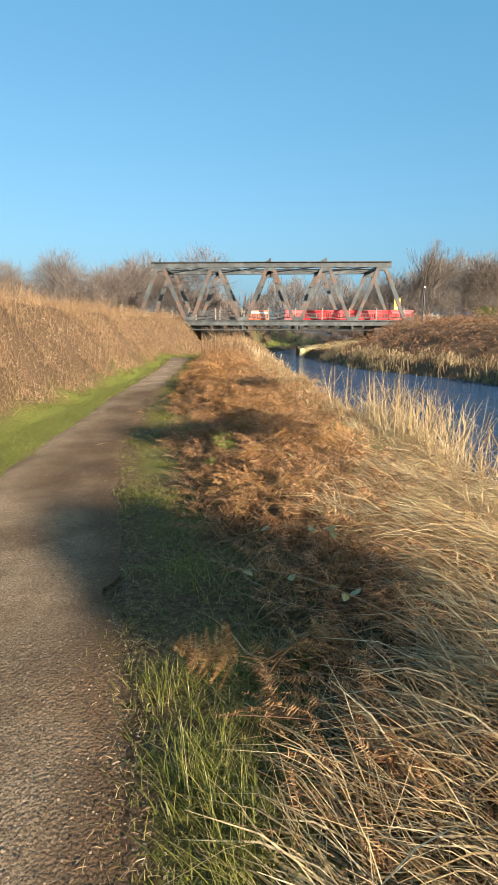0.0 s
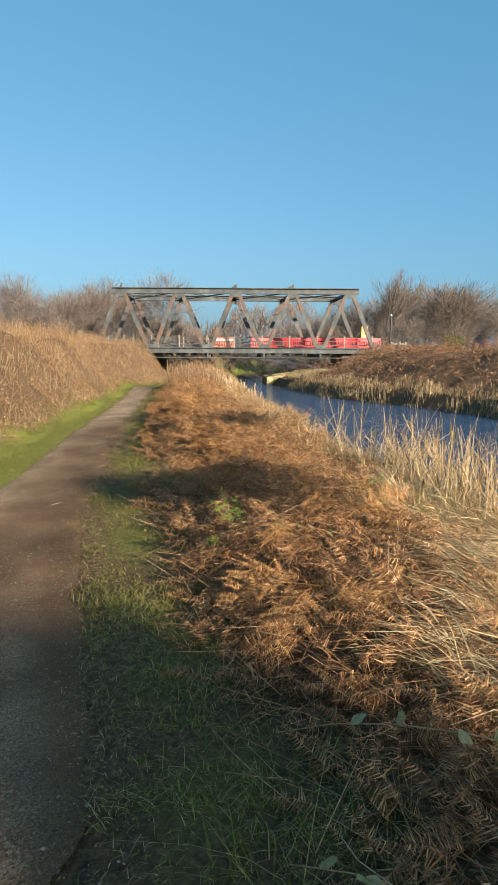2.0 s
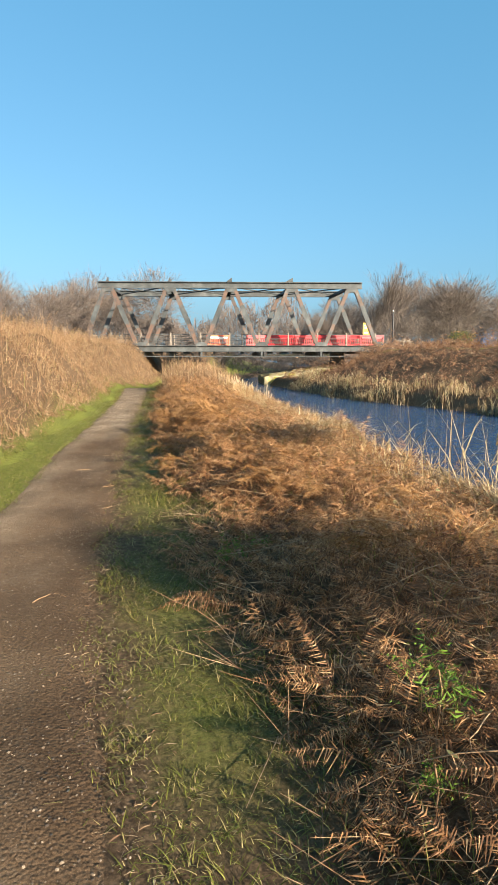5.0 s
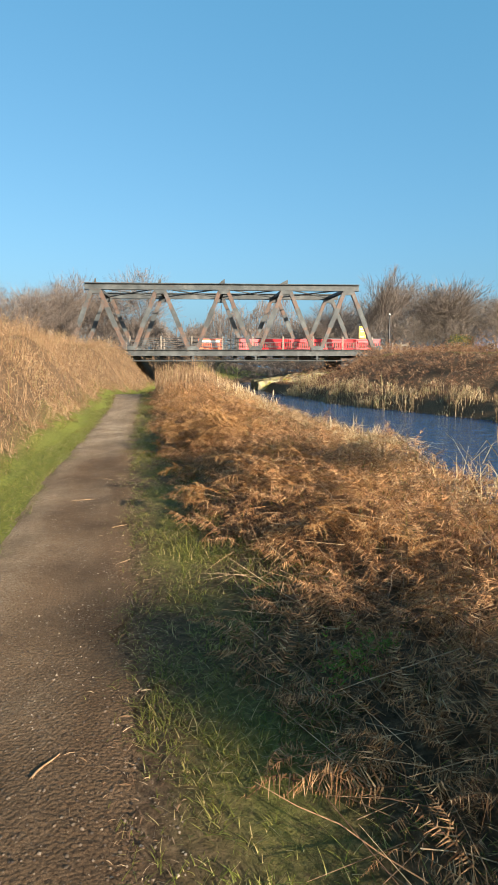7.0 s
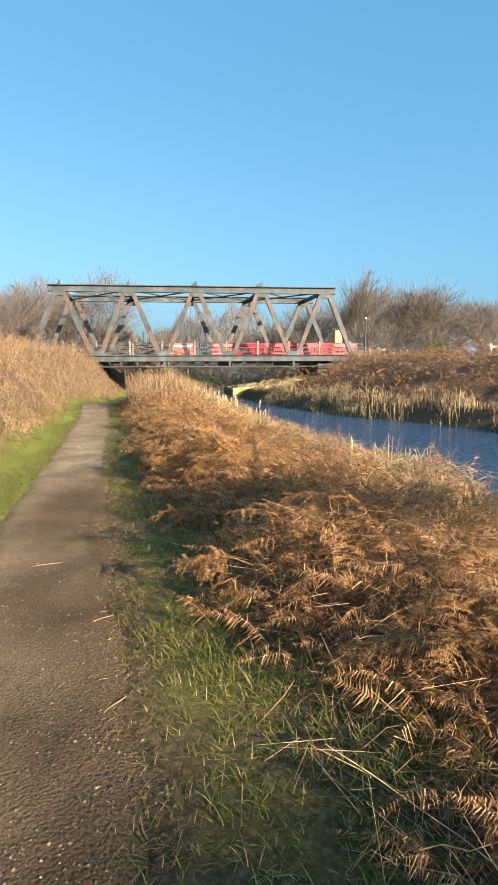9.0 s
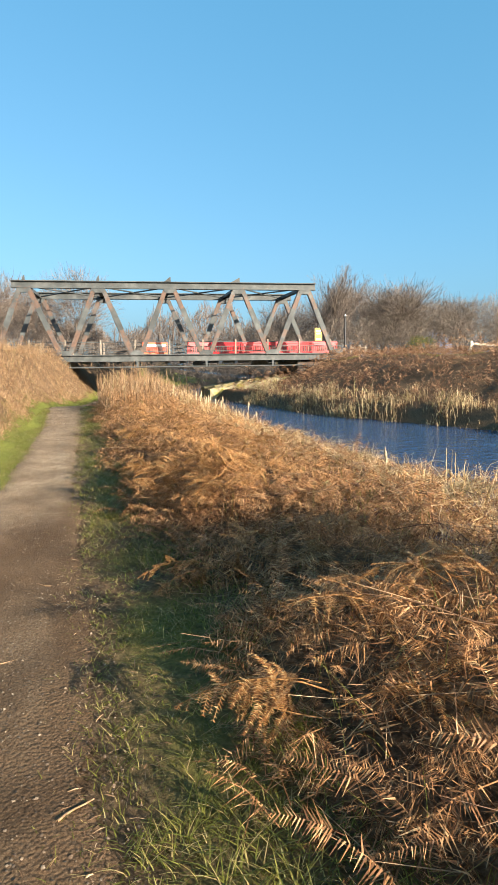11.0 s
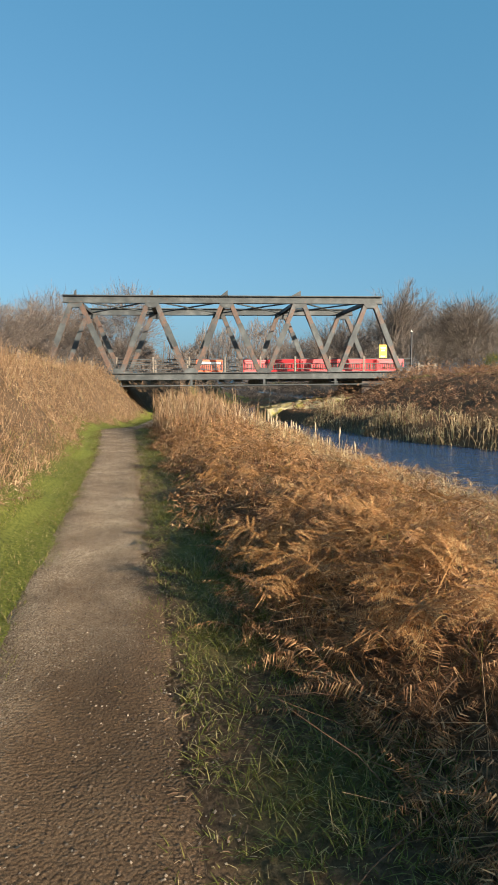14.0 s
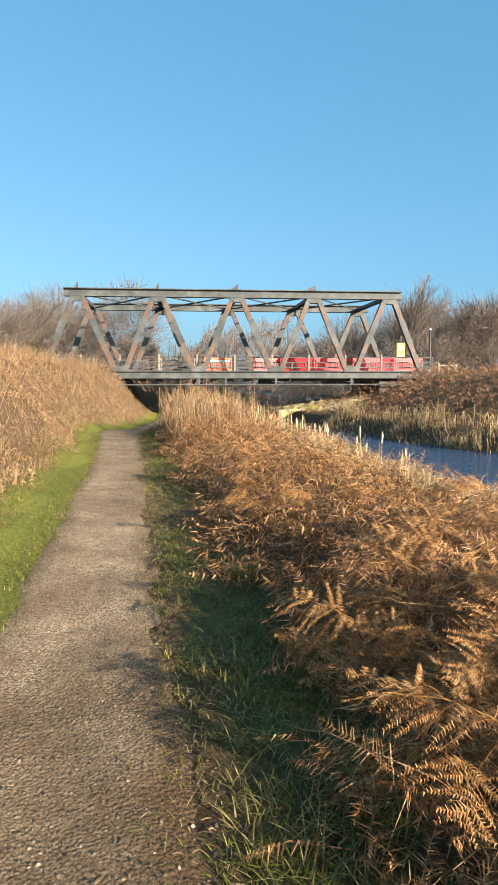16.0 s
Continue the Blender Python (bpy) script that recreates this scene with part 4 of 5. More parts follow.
def blades(x, y, h, w, lean, curl, k=3, base=None):
    n = len(x)
    a = rng.uniform(0, 2 * np.pi, n)
    d = np.stack([np.cos(a), np.sin(a), np.zeros(n)], -1)
    u = np.linspace(0, 1, k)[None, :, None]
    z = land(x, y) if base is None else base
    P = np.stack([x, y, z - 0.01], -1)[:, None] + d[:, None] * (u * lean[:, None, None] + u * u * curl[:, None, None]) * h[:, None, None]
    P = P + np.array([0, 0, 1.0]) * (h[:, None, None] * (u - 0.35 * u * u * curl[:, None, None]))
    W = w[:, None] * np.linspace(1, 0.08, k)[None] ** 0.7
    s = np.stack([-d[:, 1], d[:, 0], np.zeros(n)], -1)
    return ribbons(P, W, s)


def build_grass():
    pieces = []
    # canal side strip: small tufts whose blades fan out of one root
    m, each = 14000, 8
    y, u = scatter(m, 1.2, 46, 1.5)
    x = line_at(EDGE_R, y) + 0.02 + (mat_edge(y) + 0.25 - line_at(EDGE_R, y)) * u ** 0.9
    keep = (lumps(x, y, 3.3, 4) + rng.normal(0, 0.45, m) > -0.7) & (u > 0.05 + 0.14 * lumps(x, y, 5, 9) + rng.normal(0, 0.05, m))
    x, y, u = x[keep], y[keep], u[keep]
    big = np.clip(0.5 + 0.6 * lumps(x, y, 2.2, 6) + rng.normal(0, 0.25, len(x)), 0.1, 1.2) * (0.45 + 0.55 * smooth(u, 0.03, 0.4))
    x, y, big = np.repeat(x, each), np.repeat(y, each), np.repeat(big, each)
    n = len(x)
    spread = 0.012 + 0.03 * big
    x, y = x + rng.normal(0, 1, n) * spread, y + rng.normal(0, 1, n) * spread
    tall = (0.022 + 0.06 * big) * rng.uniform(0.45, 1.25, n)
    pieces.append(blades(x, y, tall * (1 + 0.01 * y), 0.0042 * (1 + 0.035 * y), rng.uniform(0.05, 0.6, n), rng.uniform(0.3, 1.6, n), 4))
    # ragged short fringe that creeps over the path edge
    n = 16000
    y, u = scatter(n, 1.2, 34, 1.25)
    x = line_at(EDGE_R, y) + 0.06 + wave(y, 0.05, 2.7, 0.9) + rng.normal(0.05, 0.11, n)
    keep = lumps(x, y, 6.0, 2) + rng.normal(0, 0.6, n) > -0.5
    x, y = x[keep], y[keep]
    low = np.where(x < line_at(EDGE_R, y) + 0.02, path_height(x, y), np.maximum(land(x, y), path_height(x, y)))
    n = len(x)
    pieces.append(blades(x, y, rng.uniform(0.012, 0.045, n), 0.0036 * (1 + 0.035 * y), rng.uniform(0.1, 1.6, n), rng.uniform(0, 1.1, n), base=low))
    # bank side strip
    n = 62000
    y, u = scatter(n, 5.5, 46, 1.5)
    a, b = line_at(FOOT, y) - 0.75 + wave(y, 0.15, 0.9, 1.0), line_at(EDGE_L, y) + 0.05 + wave(y, 0.08, 2.3, 0.4)
    x = a + (b - a) * u
    pieces.append(blades(x, y, rng.uniform(0.02, 0.06, n), 0.0046 * (1 + 0.035 * y), rng.uniform(0.1, 1.0, n), rng.uniform(0.2, 1.2, n)))
    # sparse blades among the bracken and along the waterline
    n = 9000
    y, u = scatter(n, 1.2, 40, 1.8)
    x = line_at(EDGE_R, y) + 0.7 + u * (line_at(NEAR, y) - line_at(EDGE_R, y) - 0.9)
    pieces.append(blades(x, y, rng.uniform(0.08, 0.26, n), np.full(n, 0.005), rng.uniform(0, 0.8, n), rng.uniform(0, 1.0, n), base=mat_top(x, y) - 0.08))
    n = 1500
    x = rng.uniform(4.6, 9.4, n)
    y = BY + 0.62 + rng.random(n) * 1.2
    top = np.interp(x, [3.75, 5.2, 6.8, 9.6], [0.02, 0.12, 0.4, 0.8])
    pieces.append(blades(x, y, rng.uniform(0.04, 0.16, n) * smooth(x, 4.4, 7), np.full(n, 0.016), rng.uniform(0, 0.8, n), rng.uniform(0, 1, n), base=top))
    v, t = join(pieces)
    tagged(tri_object("grass", v, t, GRASS), "short tussocky green verge grass with dry blades", "grass", kind="stuff")


def build_bracken():
    # matted fronds on the canal verge, thickest along the top of the mat
    n = 23000
    y, u = scatter(n, 1.0, 36, 1.25)
    lo, ne = mat_edge(y) - 0.02, line_at(NEAR, y)
    x = lo + (ne - 0.25 - lo) * u
    strawy = smooth(x, 2.2 + 0.1 * y, 2.9 + 0.1 * y) * (1 - smooth(y, 9, 12))
    keep = rng.random(n) > 0.8 * strawy
    x, y = x[keep], y[keep]
    n = len(x)
    top = mat_top(x, y)
    z = top - np.maximum(top - land(x, y), 0.05) * rng.random(n) ** 2.4 * 0.9
    pos = np.stack([x, y, z], -1)
    size = rng.uniform(0.12, 0.33, n) * (1 + 0.012 * y)
    yaw = rng.normal(0.9, 1.4, n)
    pitch, roll, near = rng.normal(0.1, 0.42, n), rng.normal(0, 0.7, n), y < 19.5
    close = near & (x < mat_edge(y) + 1.5)
    size = np.where(close, size * 1.08, size)
    v, t = join([stamp(k, pos[s], yaw[s], pitch[s], roll[s], size[s]) for k, s in ((NEAR_FROND, close), (FROND, near & ~close), (MID_FROND, ~near))])
    tagged(tri_object("dead_bracken", v, t, BRACKEN), "matted rust-brown dead bracken along the canal verge", "bracken", kind="stuff")
    # longer bent stems on top of the mat
    n = 420
    y, u = scatter(n, 1.2, 26, 1.2)
    er, ne = line_at(EDGE_R, y), line_at(NEAR, y)
    x = er + 0.7 + (ne - er - 1.6) * u
    z = mat_top(x, y) + 0.02 + 0.06 * rng.random(n)
    a, ln = rng.uniform(0, 2 * np.pi, n), rng.uniform(0.25, 0.7, n)
    s = np.linspace(0, 1, 5)[None, :, None]
    d = np.stack([np.cos(a), np.sin(a), rng.normal(0.05, 0.2, n)], -1)[:, None] * ln[:, None, None]
    bend = np.stack([-np.sin(a), np.cos(a), 0.8 * np.ones(n)], -1)[:, None] * (rng.normal(0, 0.14, n) * ln)[:, None, None]
    line = np.stack([x, y, z], -1)[:, None] + d * s + bend * np.sin(np.pi * s) + rng.normal(0, 0.008, (n, 5, 3))
    v, t = tubes(line, np.tile((0.003, 0.0029, 0.0026, 0.0022, 0.001), (n, 1)), 4)
    tagged(tri_object("bent_stems", v, t, STALK), "long pale bent stems lying over the bracken", "stems", kind="stuff")
    # broken stalks lying through it
    n = 14000
    y, u = scatter(n, 1.0, 44, 1.9)
    er, ne = line_at(EDGE_R, y), line_at(NEAR, y)
    lo = er + 0.75
    x = lo + (ne - 0.4 - lo) * u
    z = mat_top(x, y) - (mat_top(x, y) - land(x, y)) * rng.random(n) ** 2 * 0.8 + 0.02
    a, e, ln = rng.uniform(0, 2 * np.pi, n), np.abs(rng.normal(0.12, 0.3, n)), 0.12 + 0.4 * rng.random(n) ** 2
    d = np.stack([np.cos(a) * np.cos(e), np.sin(a) * np.cos(e), np.sin(e)], -1)
    p0 = np.stack([x, y, z], -1)
    v, t = tubes(np.stack([p0, p0 + d * ln[:, None]], 1), np.stack([np.full(n, 0.0026), np.full(n, 0.001)], -1), 3)
    tagged(tri_object("dead_stalks", v, t, STALK), "broken dry stalks tangled through the bracken", "stalks", kind="stuff")


def build_road_bank():
    n = 15000
    y, u = scatter(n, 6, 50.2, 1.15)
    y[:2000] = rng.uniform(-5, 6, 2000)
    fo = line_at(FOOT, y) + wave(y, 0.12, 0.9, 1.0)
    d = 0.05 + 6.2 * u ** 1.3
    x = fo - d
    z = land(x, y) + 0.5 * rng.random(n) * smooth(d, 0.0, 0.9) * np.clip(0.7 + 0.7 * lumps(x, y, 1.5, 3), 0.1, 1.5)
    v, t = stamp(FAR_FROND, np.stack([x, y, z], -1), rng.uniform(0, 2 * np.pi, n), rng.normal(0.25, 0.5, n), rng.normal(0, 0.6, n), rng.uniform(0.1, 0.26, n) * (1 + 0.01 * y))
    m = 15000
    y, u = scatter(m, 6, 50.2, 1.0)
    fo = line_at(FOOT, y)
    d = 0.15 + 6.2 * u ** 1.3
    x = fo - d
    h = rng.uniform(0.2, 0.9, m) * (0.35 + 0.65 * smooth(d, 0, 2.5)) * np.clip(0.8 + 0.5 * lumps(x, y, 1.5, 3), 0.3, 1.4)
    p0 = np.stack([x, y, land(x, y)], -1)
    tip = p0 + np.stack([rng.normal(0, 0.4, m) * h, rng.normal(0, 0.4, m) * h, h], -1)
    s = tubes(np.stack([p0, tip], 1), np.stack([np.full(m, 0.005), np.full(m, 0.002)], -1), 3)
    v, t = join([(v, t), s])
    tagged(tri_object("bank_scrub", v, t, BANK_SCRUB), "pinkish-brown dead bracken and bramble covering the road bank", "scrub", kind="stuff")


def build_far_bank():
    n = 11500
    y, u = scatter(n, 18, 58, 1.0)
    d = 0.5 + 11 * u
    x = line_at(FAR, y) + d
    keep = ~((x > 2.5) & (x < 9.8) & (y > 49.5) & (y < 57))
    x, y, d = x[keep], y[keep], d[keep]
    n = len(x)
    z = land(x, y) + np.clip(0.5 + 0.6 * lumps(x, y, 1.1, 3) + 0.45 * lumps(x, y, 2.6, 6), 0.14, 1.4) * rng.random(n) ** 0.5 * smooth(d, 0.5, 2.0) * (1 - 0.6 * smooth(d, 5.5, 8.5))
    v, t = stamp(FAR_FROND, np.stack([x, y, z], -1), rng.uniform(0, 2 * np.pi, n), rng.normal(0.2, 0.5, n), rng.normal(0, 0.6, n), rng.uniform(0.28, 0.6, n))
    tagged(tri_object("far_bracken", v, t, FAR_SCRUB), "red-brown dead bracken on the far canal bank", "bracken", kind="stuff")


def reed_mesh(x, y, h, lean, w, leaves):
    n = len(x)
    a = rng.uniform(0, 2 * np.pi, n)
    z = np.maximum(land(x, y), WATER_Z - 0.25)
    p0 = np.stack([x, y, z], -1)
    d = np.stack([np.cos(a) * lean, np.sin(a) * lean, np.ones(n)], -1)
    d /= np.linalg.norm(d, axis=1, keepdims=True)
    mid = p0 + d * (h * 0.55)[:, None]
    tip = p0 + d * h[:, None] + np.stack([np.cos(a), np.sin(a), -0.4 * np.ones(n)], -1) * (h * lean * 0.3)[:, None]
    out = [tubes(np.stack([p0, mid, tip], 1), np.stack([w, w * 0.8, w * 0.3], -1), 3)]
    for q in range(leaves):
        f = rng.uniform(0.2, 0.8, n)
        b = p0 + d * (h * f)[:, None]
        c = rng.uniform(0, 2 * np.pi, n)
        e = np.stack([np.cos(c), np.sin(c), rng.uniform(0.3, 1.6, n)], -1)
        e /= np.linalg.norm(e, axis=1, keepdims=True)
        l = h * rng.uniform(0.25, 0.5, n)
        m2 = b + e * (l * 0.55)[:, None]
        t2 = b + e * l[:, None] - np.array([0, 0, 1.0]) * (l * rng.uniform(0.1, 0.7, n))[:, None]
        s = np.stack([-np.sin(c), np.cos(c), np.zeros(n)], -1)
        out.append(ribbons(np.stack([b, m2, t2], 1), np.stack([w * 2.4, w * 2.6, w * 0.3], -1), s))
    return join(out)


def build_reeds():
    # towpath side
    n = 6500
    y, u = scatter(n, 1.5, 49, 1.15)
    ne = line_at(NEAR, y)
    x = ne + 0.35 - 1.75 * u ** 0.9
    keep = rng.random(n) > 0.6 * smooth(y, 10, 12) * (1 - smooth(y, 21, 25))
    x, y = x[keep], y[keep]
    n = len(x)
    h = rng.uniform(0.55, 1.15, n) * (0.75 + 0.4 * lumps(x, y, 0.9, 5)) * (0.8 + 0.2 * smooth(y, 6, 12)) * (0.8 + 0.35 * smooth(y, 20, 34))
    v, t = reed_mesh(x, y, h, np.abs(rng.normal(0.1, 0.22, n)), np.full(n, 0.005) * (1 + 0.01 * y), 2)
    tagged(tri_object("reed_bed", v, t, STRAW), "straw-coloured dry reeds along the canal edge", "reeds", kind="stuff")
    # flattened straw close to the start
    n = 37000
    y = 0.9 + 11.5 * rng.random(n) ** 1.2
    y[:3000] = rng.uniform(-4, 0.9, 3000)
    ne = line_at(NEAR, y)
    lo = 2.3 + 0.1 * y + wave(y, 0.3, 1.9, 0.7)
    x = lo + (ne + 0.1 - lo) * rng.random(n) ** 1.1
    a = rng.normal(2.35, 0.5, n) + 0.5 * lumps(x, y, 1.4, 6)
    top = mat_top(x, y) + 0.03
    z = top - np.maximum(top - land(x, y), 0) * 0.7 * rng.random(n) ** 2 + 0.05 * np.maximum(lumps(x, y, 3.1, 4), 0)
    e = rng.normal(0.05, 0.2, n)
    d = np.stack([np.cos(a) * np.cos(e), np.sin(a) * np.cos(e), np.sin(e)], -1)
    l = rng.uniform(0.12, 0.65, n)
    p0 = np.stack([x, y, z], -1)
    p1 = p0 + d * (l * 0.5)[:, None] + np.array([0, 0, 1.0]) * (0.05 * l)[:, None]
    p2 = p0 + d * l[:, None] - np.array([0, 0, 1.0]) * (0.12 * l)[:, None]
    s = np.stack([-d[:, 1], d[:, 0], rng.normal(0, 0.4, n)], -1)
    w = 0.0025 + 0.0055 * rng.random(n) ** 2.5
    v, t = ribbons(np.stack([p0, p1, p2], 1), np.stack([w, w, 0.3 * w], -1), s)
    tagged(tri_object("flattened_reeds", v, t, STRAW), "pale flattened reed straw lying on the verge", "reeds", kind="stuff")
    # pale dry grass bent over the water's edge farther on
    n = 12000
    y, u = scatter(n, 15, 32, 1.1)
    x = line_at(NEAR, y) + 0.1 - 1.5 * u ** 1.3
    a, e, l = rng.uniform(0, 2 * np.pi, n), np.abs(rng.normal(0.5, 0.4, n)), rng.uniform(0.15, 0.5, n)
    d = np.stack([np.cos(a) * np.cos(e), np.sin(a) * np.cos(e), np.sin(e)], -1)
    p0 = np.stack([x, y, mat_top(x, y) - 0.05], -1)
    p1 = p0 + d * (l * 0.55)[:, None]
    p2 = p0 + d * l[:, None] - np.array([0, 0, 1.0]) * (0.3 * l)[:, None]
    s = np.stack([-d[:, 1], d[:, 0], rng.normal(0, 0.4, n)], -1)
    w = rng.uniform(0.004, 0.008, n)
    v, t = ribbons(np.stack([p0, p1, p2], 1), np.stack([w, w, 0.3 * w], -1), s)
    tagged(tri_object("dry_grass", v, t, STRAW), "pale dry grass bent over along the water's edge", "grass", kind="stuff")
    # far side fringe
    n = 5200
    y, u = scatter(n, 20, 45.5, 1.0)
    x = line_at(FAR, y) - 0.25 + 2.0 * u ** 1.3
    keep = lumps(x, y, 1.3, 7) + rng.normal(0, 0.5, n) > -0.1
    x, y = x[keep], y[keep]
    n = len(x)
    h = rng.uniform(0.3, 1.0, n) * (0.7 + 0.5 * lumps(x, y, 1.1, 2))
    v, t = reed_mesh(x, y, h, np.abs(rng.normal(0.08, 0.22, n)), np.full(n, 0.011), 2)
    tagged(tri_object("far_reeds", v, t, FAR_REED), "dry reeds fringing the far waterline", "reeds", kind="stuff")
    # brown reed stand before the bridge and one tall clump by the water
    n = 2600
    y = 28 + 18 * rng.random(n)
    x = line_at(EDGE_R, y) + 0.7 + (line_at(NEAR, y) - line_at(EDGE_R, y) - 0.7) * rng.random(n)
    keep = rng.random(n) < smooth(y, 27, 34)
    x, y = x[keep], y[keep]
    n = len(x)
    v, t = reed_mesh(x, y, rng.uniform(0.7, 1.55, n) * (0.75 + 0.25 * smooth(y, 30, 36)), np.abs(rng.normal(0.06, 0.12, n)), np.full(n, 0.008), 2)
    m = 520
    y = 9.6 + rng.normal(0, 1.5, m)
    x = line_at(NEAR, y) - 0.25 + rng.normal(0, 0.35, m)
    s = reed_mesh(x, y, rng.uniform(0.8, 1.6, m), np.abs(rng.normal(0.08, 0.2, m)), np.full(m, 0.0045), 3)
    tagged(tri_object("reed_stand", v, t, BANK_SCRUB), "upright brown reeds between path and canal", "reeds", kind="stuff")
    tagged(tri_object("reed_clump", *s, STRAW), "tall golden reed clump at the waterline", "reeds", kind="stuff")
    # tall dead stems near the bridge
    n = 150
    y = rng.uniform(29, 44, n)
    x = line_at(EDGE_R, y) + 0.8 + rng.random(n) * 3.2
    v, t = reed_mesh(x, y, rng.uniform(0.7, 1.8, n), np.abs(rng.normal(0.03, 0.08, n)), np.full(n, 0.008), 0)
    tagged(tri_object("dead_stems", v, t, STALK), "tall bare dead stems standing above the reeds", "stems", kind="stuff")


def build_litter():
    """Trodden brown leaf litter along both path edges."""
    n = 9000
    y, u = scatter(n, 1.2, 40, 1.5)
    right = rng.random(n) < 0.75
    x = np.where(right, line_at(EDGE_R, y) + wave(y, 0.06, 1.9, 0.3) + rng.normal(0.06, 0.11, n), line_at(EDGE_L, y) + rng.normal(-0.03, 0.07, n))
    a, ln = rng.uniform(0, 2 * np.pi, n), rng.uniform(0.01, 0.05, n) * (1 + 0.015 * y)
    inside = (x < line_at(EDGE_R, y)) & (x > line_at(EDGE_L, y))
    z = np.where(inside, path_height(x, y), np.maximum(land(x, y), path_height(x, y))) + 0.002 + 0.006 * rng.random(n)
    d = np.stack([np.cos(a), np.sin(a), rng.normal(0.02, 0.06, n)], -1)
    p0 = np.stack([x, y, z], -1)
    s = np.stack([-d[:, 1], d[:, 0], rng.normal(0, 0.5, n)], -1)
    w = rng.uniform(0.0015, 0.0045, n)
    v, t = ribbons(np.stack([p0, p0 + d * (0.5 * ln)[:, None] + (0, 0, 0.004), p0 + d * ln[:, None]], 1), np.stack([w * 0.6, w, w * 0.3], -1), s)
    tagged(tri_object("leaf_litter", v, t, STALK), "brown trodden leaf litter along the path edges", "litter", kind="stuff")


def build_pebbles():
    n = 60000
    y = 1.5 + 42 * rng.random(n) ** 1.5
    u = -0.07 + 1.22 * rng.random(n)
    x = line_at(EDGE_L, y) + (line_at(EDGE_R, y) - line_at(EDGE_L, y)) * u
    keep = rng.random(n) < 0.55 + 0.45 * stoniness(x, y)
    x, y, u = x[keep], y[keep], u[keep]
    n = len(x)
    z = np.maximum(path_height(x, y), np.where((u > 0) & (u < 1), -9, land(x, y))) + 0.0005
    oct_v = np.array([(1, 0, 0), (-0.9, 0.1, 0), (0, 0.8, 0.1), (0.1, -0.85, 0), (0.1, 0.1, 0.5)])
    oct_t = np.array([(0, 2, 4), (2, 1, 4), (1, 3, 4), (3, 0, 4)])
    v, t = stamp([(oct_v, oct_t), (oct_v * (0.8, 1.1, 1.2), oct_t)], np.stack([x, y, z], -1), rng.uniform(0, 6.28, n), rng.normal(0, 0.3, n), rng.normal(0, 0.3, n), (0.0036 + 0.0074 * rng.random(n) ** 2.2) * (1 + 0.04 * np.maximum(y - 16, 0)))
    tagged(tri_object("pebbles", v, t, PEBBLE), "small pale stones loose on the towpath", "pebbles", kind="stuff")


def build_ferns():
    """Single dead ferns that stand out beside the path, each frond a part."""
    g = np.random.default_rng(5)
    spots = [(1.9, 3.2), (2.0, 6.0), (1.5, 8.7), (1.9, 9.0), (0.9, 11.6), (0.15, 12.9), (0.7, 13.0), (1.2, 12.4), (-0.1, 14.9),
             (0.5, 15.0), (-0.05, 17.2), (-0.45, 17.4), (0.3, 17.9), (0.05, 16.6), (0.45, 16.9), (-0.6, 18.4), (0.1, 19.0), (-0.7, 20.6), (-0.2, 20.8), (0.6, 19.8), (-0.9, 22.4), (-0.5, 23.4), (0.2, 22.6),
             (1.75, 6.6), (2.3, 7.4), (1.9, 9.6), (0.9, 12.6), (0.45, 13.3), (1.5, 12.9), (2.1, 11.8), (-0.3, 17.0), (0.2, 16.5), (-0.55, 19.2), (0.9, 18.9), (1.4, 10.7), (1.2, 11.5), (-0.25, 17.9), (0.25, 17.3), (-0.1, 18.3), (0.55, 18.2)]
    large = [(-0.15, 17.75), (0.3, 18.1), (-0.35, 18.2), (0.1, 18.6), (0.45, 17.6)]
    shapes = []
    for k, (v, t) in enumerate(FINE_FROND):
        o = tri_object("frond", v, t, FERN)
        shapes.append(o.data)
        bpy.data.objects.remove(o)
    for x, y in spots + large:
        big = (x, y) in large
        x = max(x, float(line_at(EDGE_R, y)) + 0.8)
        f = empty("dead_fern", (x, y, float(mat_top(x, y)) + 0.01), "rust-orange dead fern with curled fronds beside the path", "fern", "dead ferns on the verge", turn=g.uniform(0, 360))
        for k in range(int(g.integers(4, 7))):
            o = new("frond", shapes[int(g.integers(0, 4))])
            o.parent = f
            s = g.uniform(0.6, 0.9) if big else g.uniform(0.5, 0.9)
            o.matrix_basis = pose(g.normal(0, 0.08), g.normal(0, 0.08), g.uniform(-0.02, 0.1), g.normal(3, 13), g.normal(0, 28), g.uniform(0, 360)) @ Matrix.Scale(s, 4)


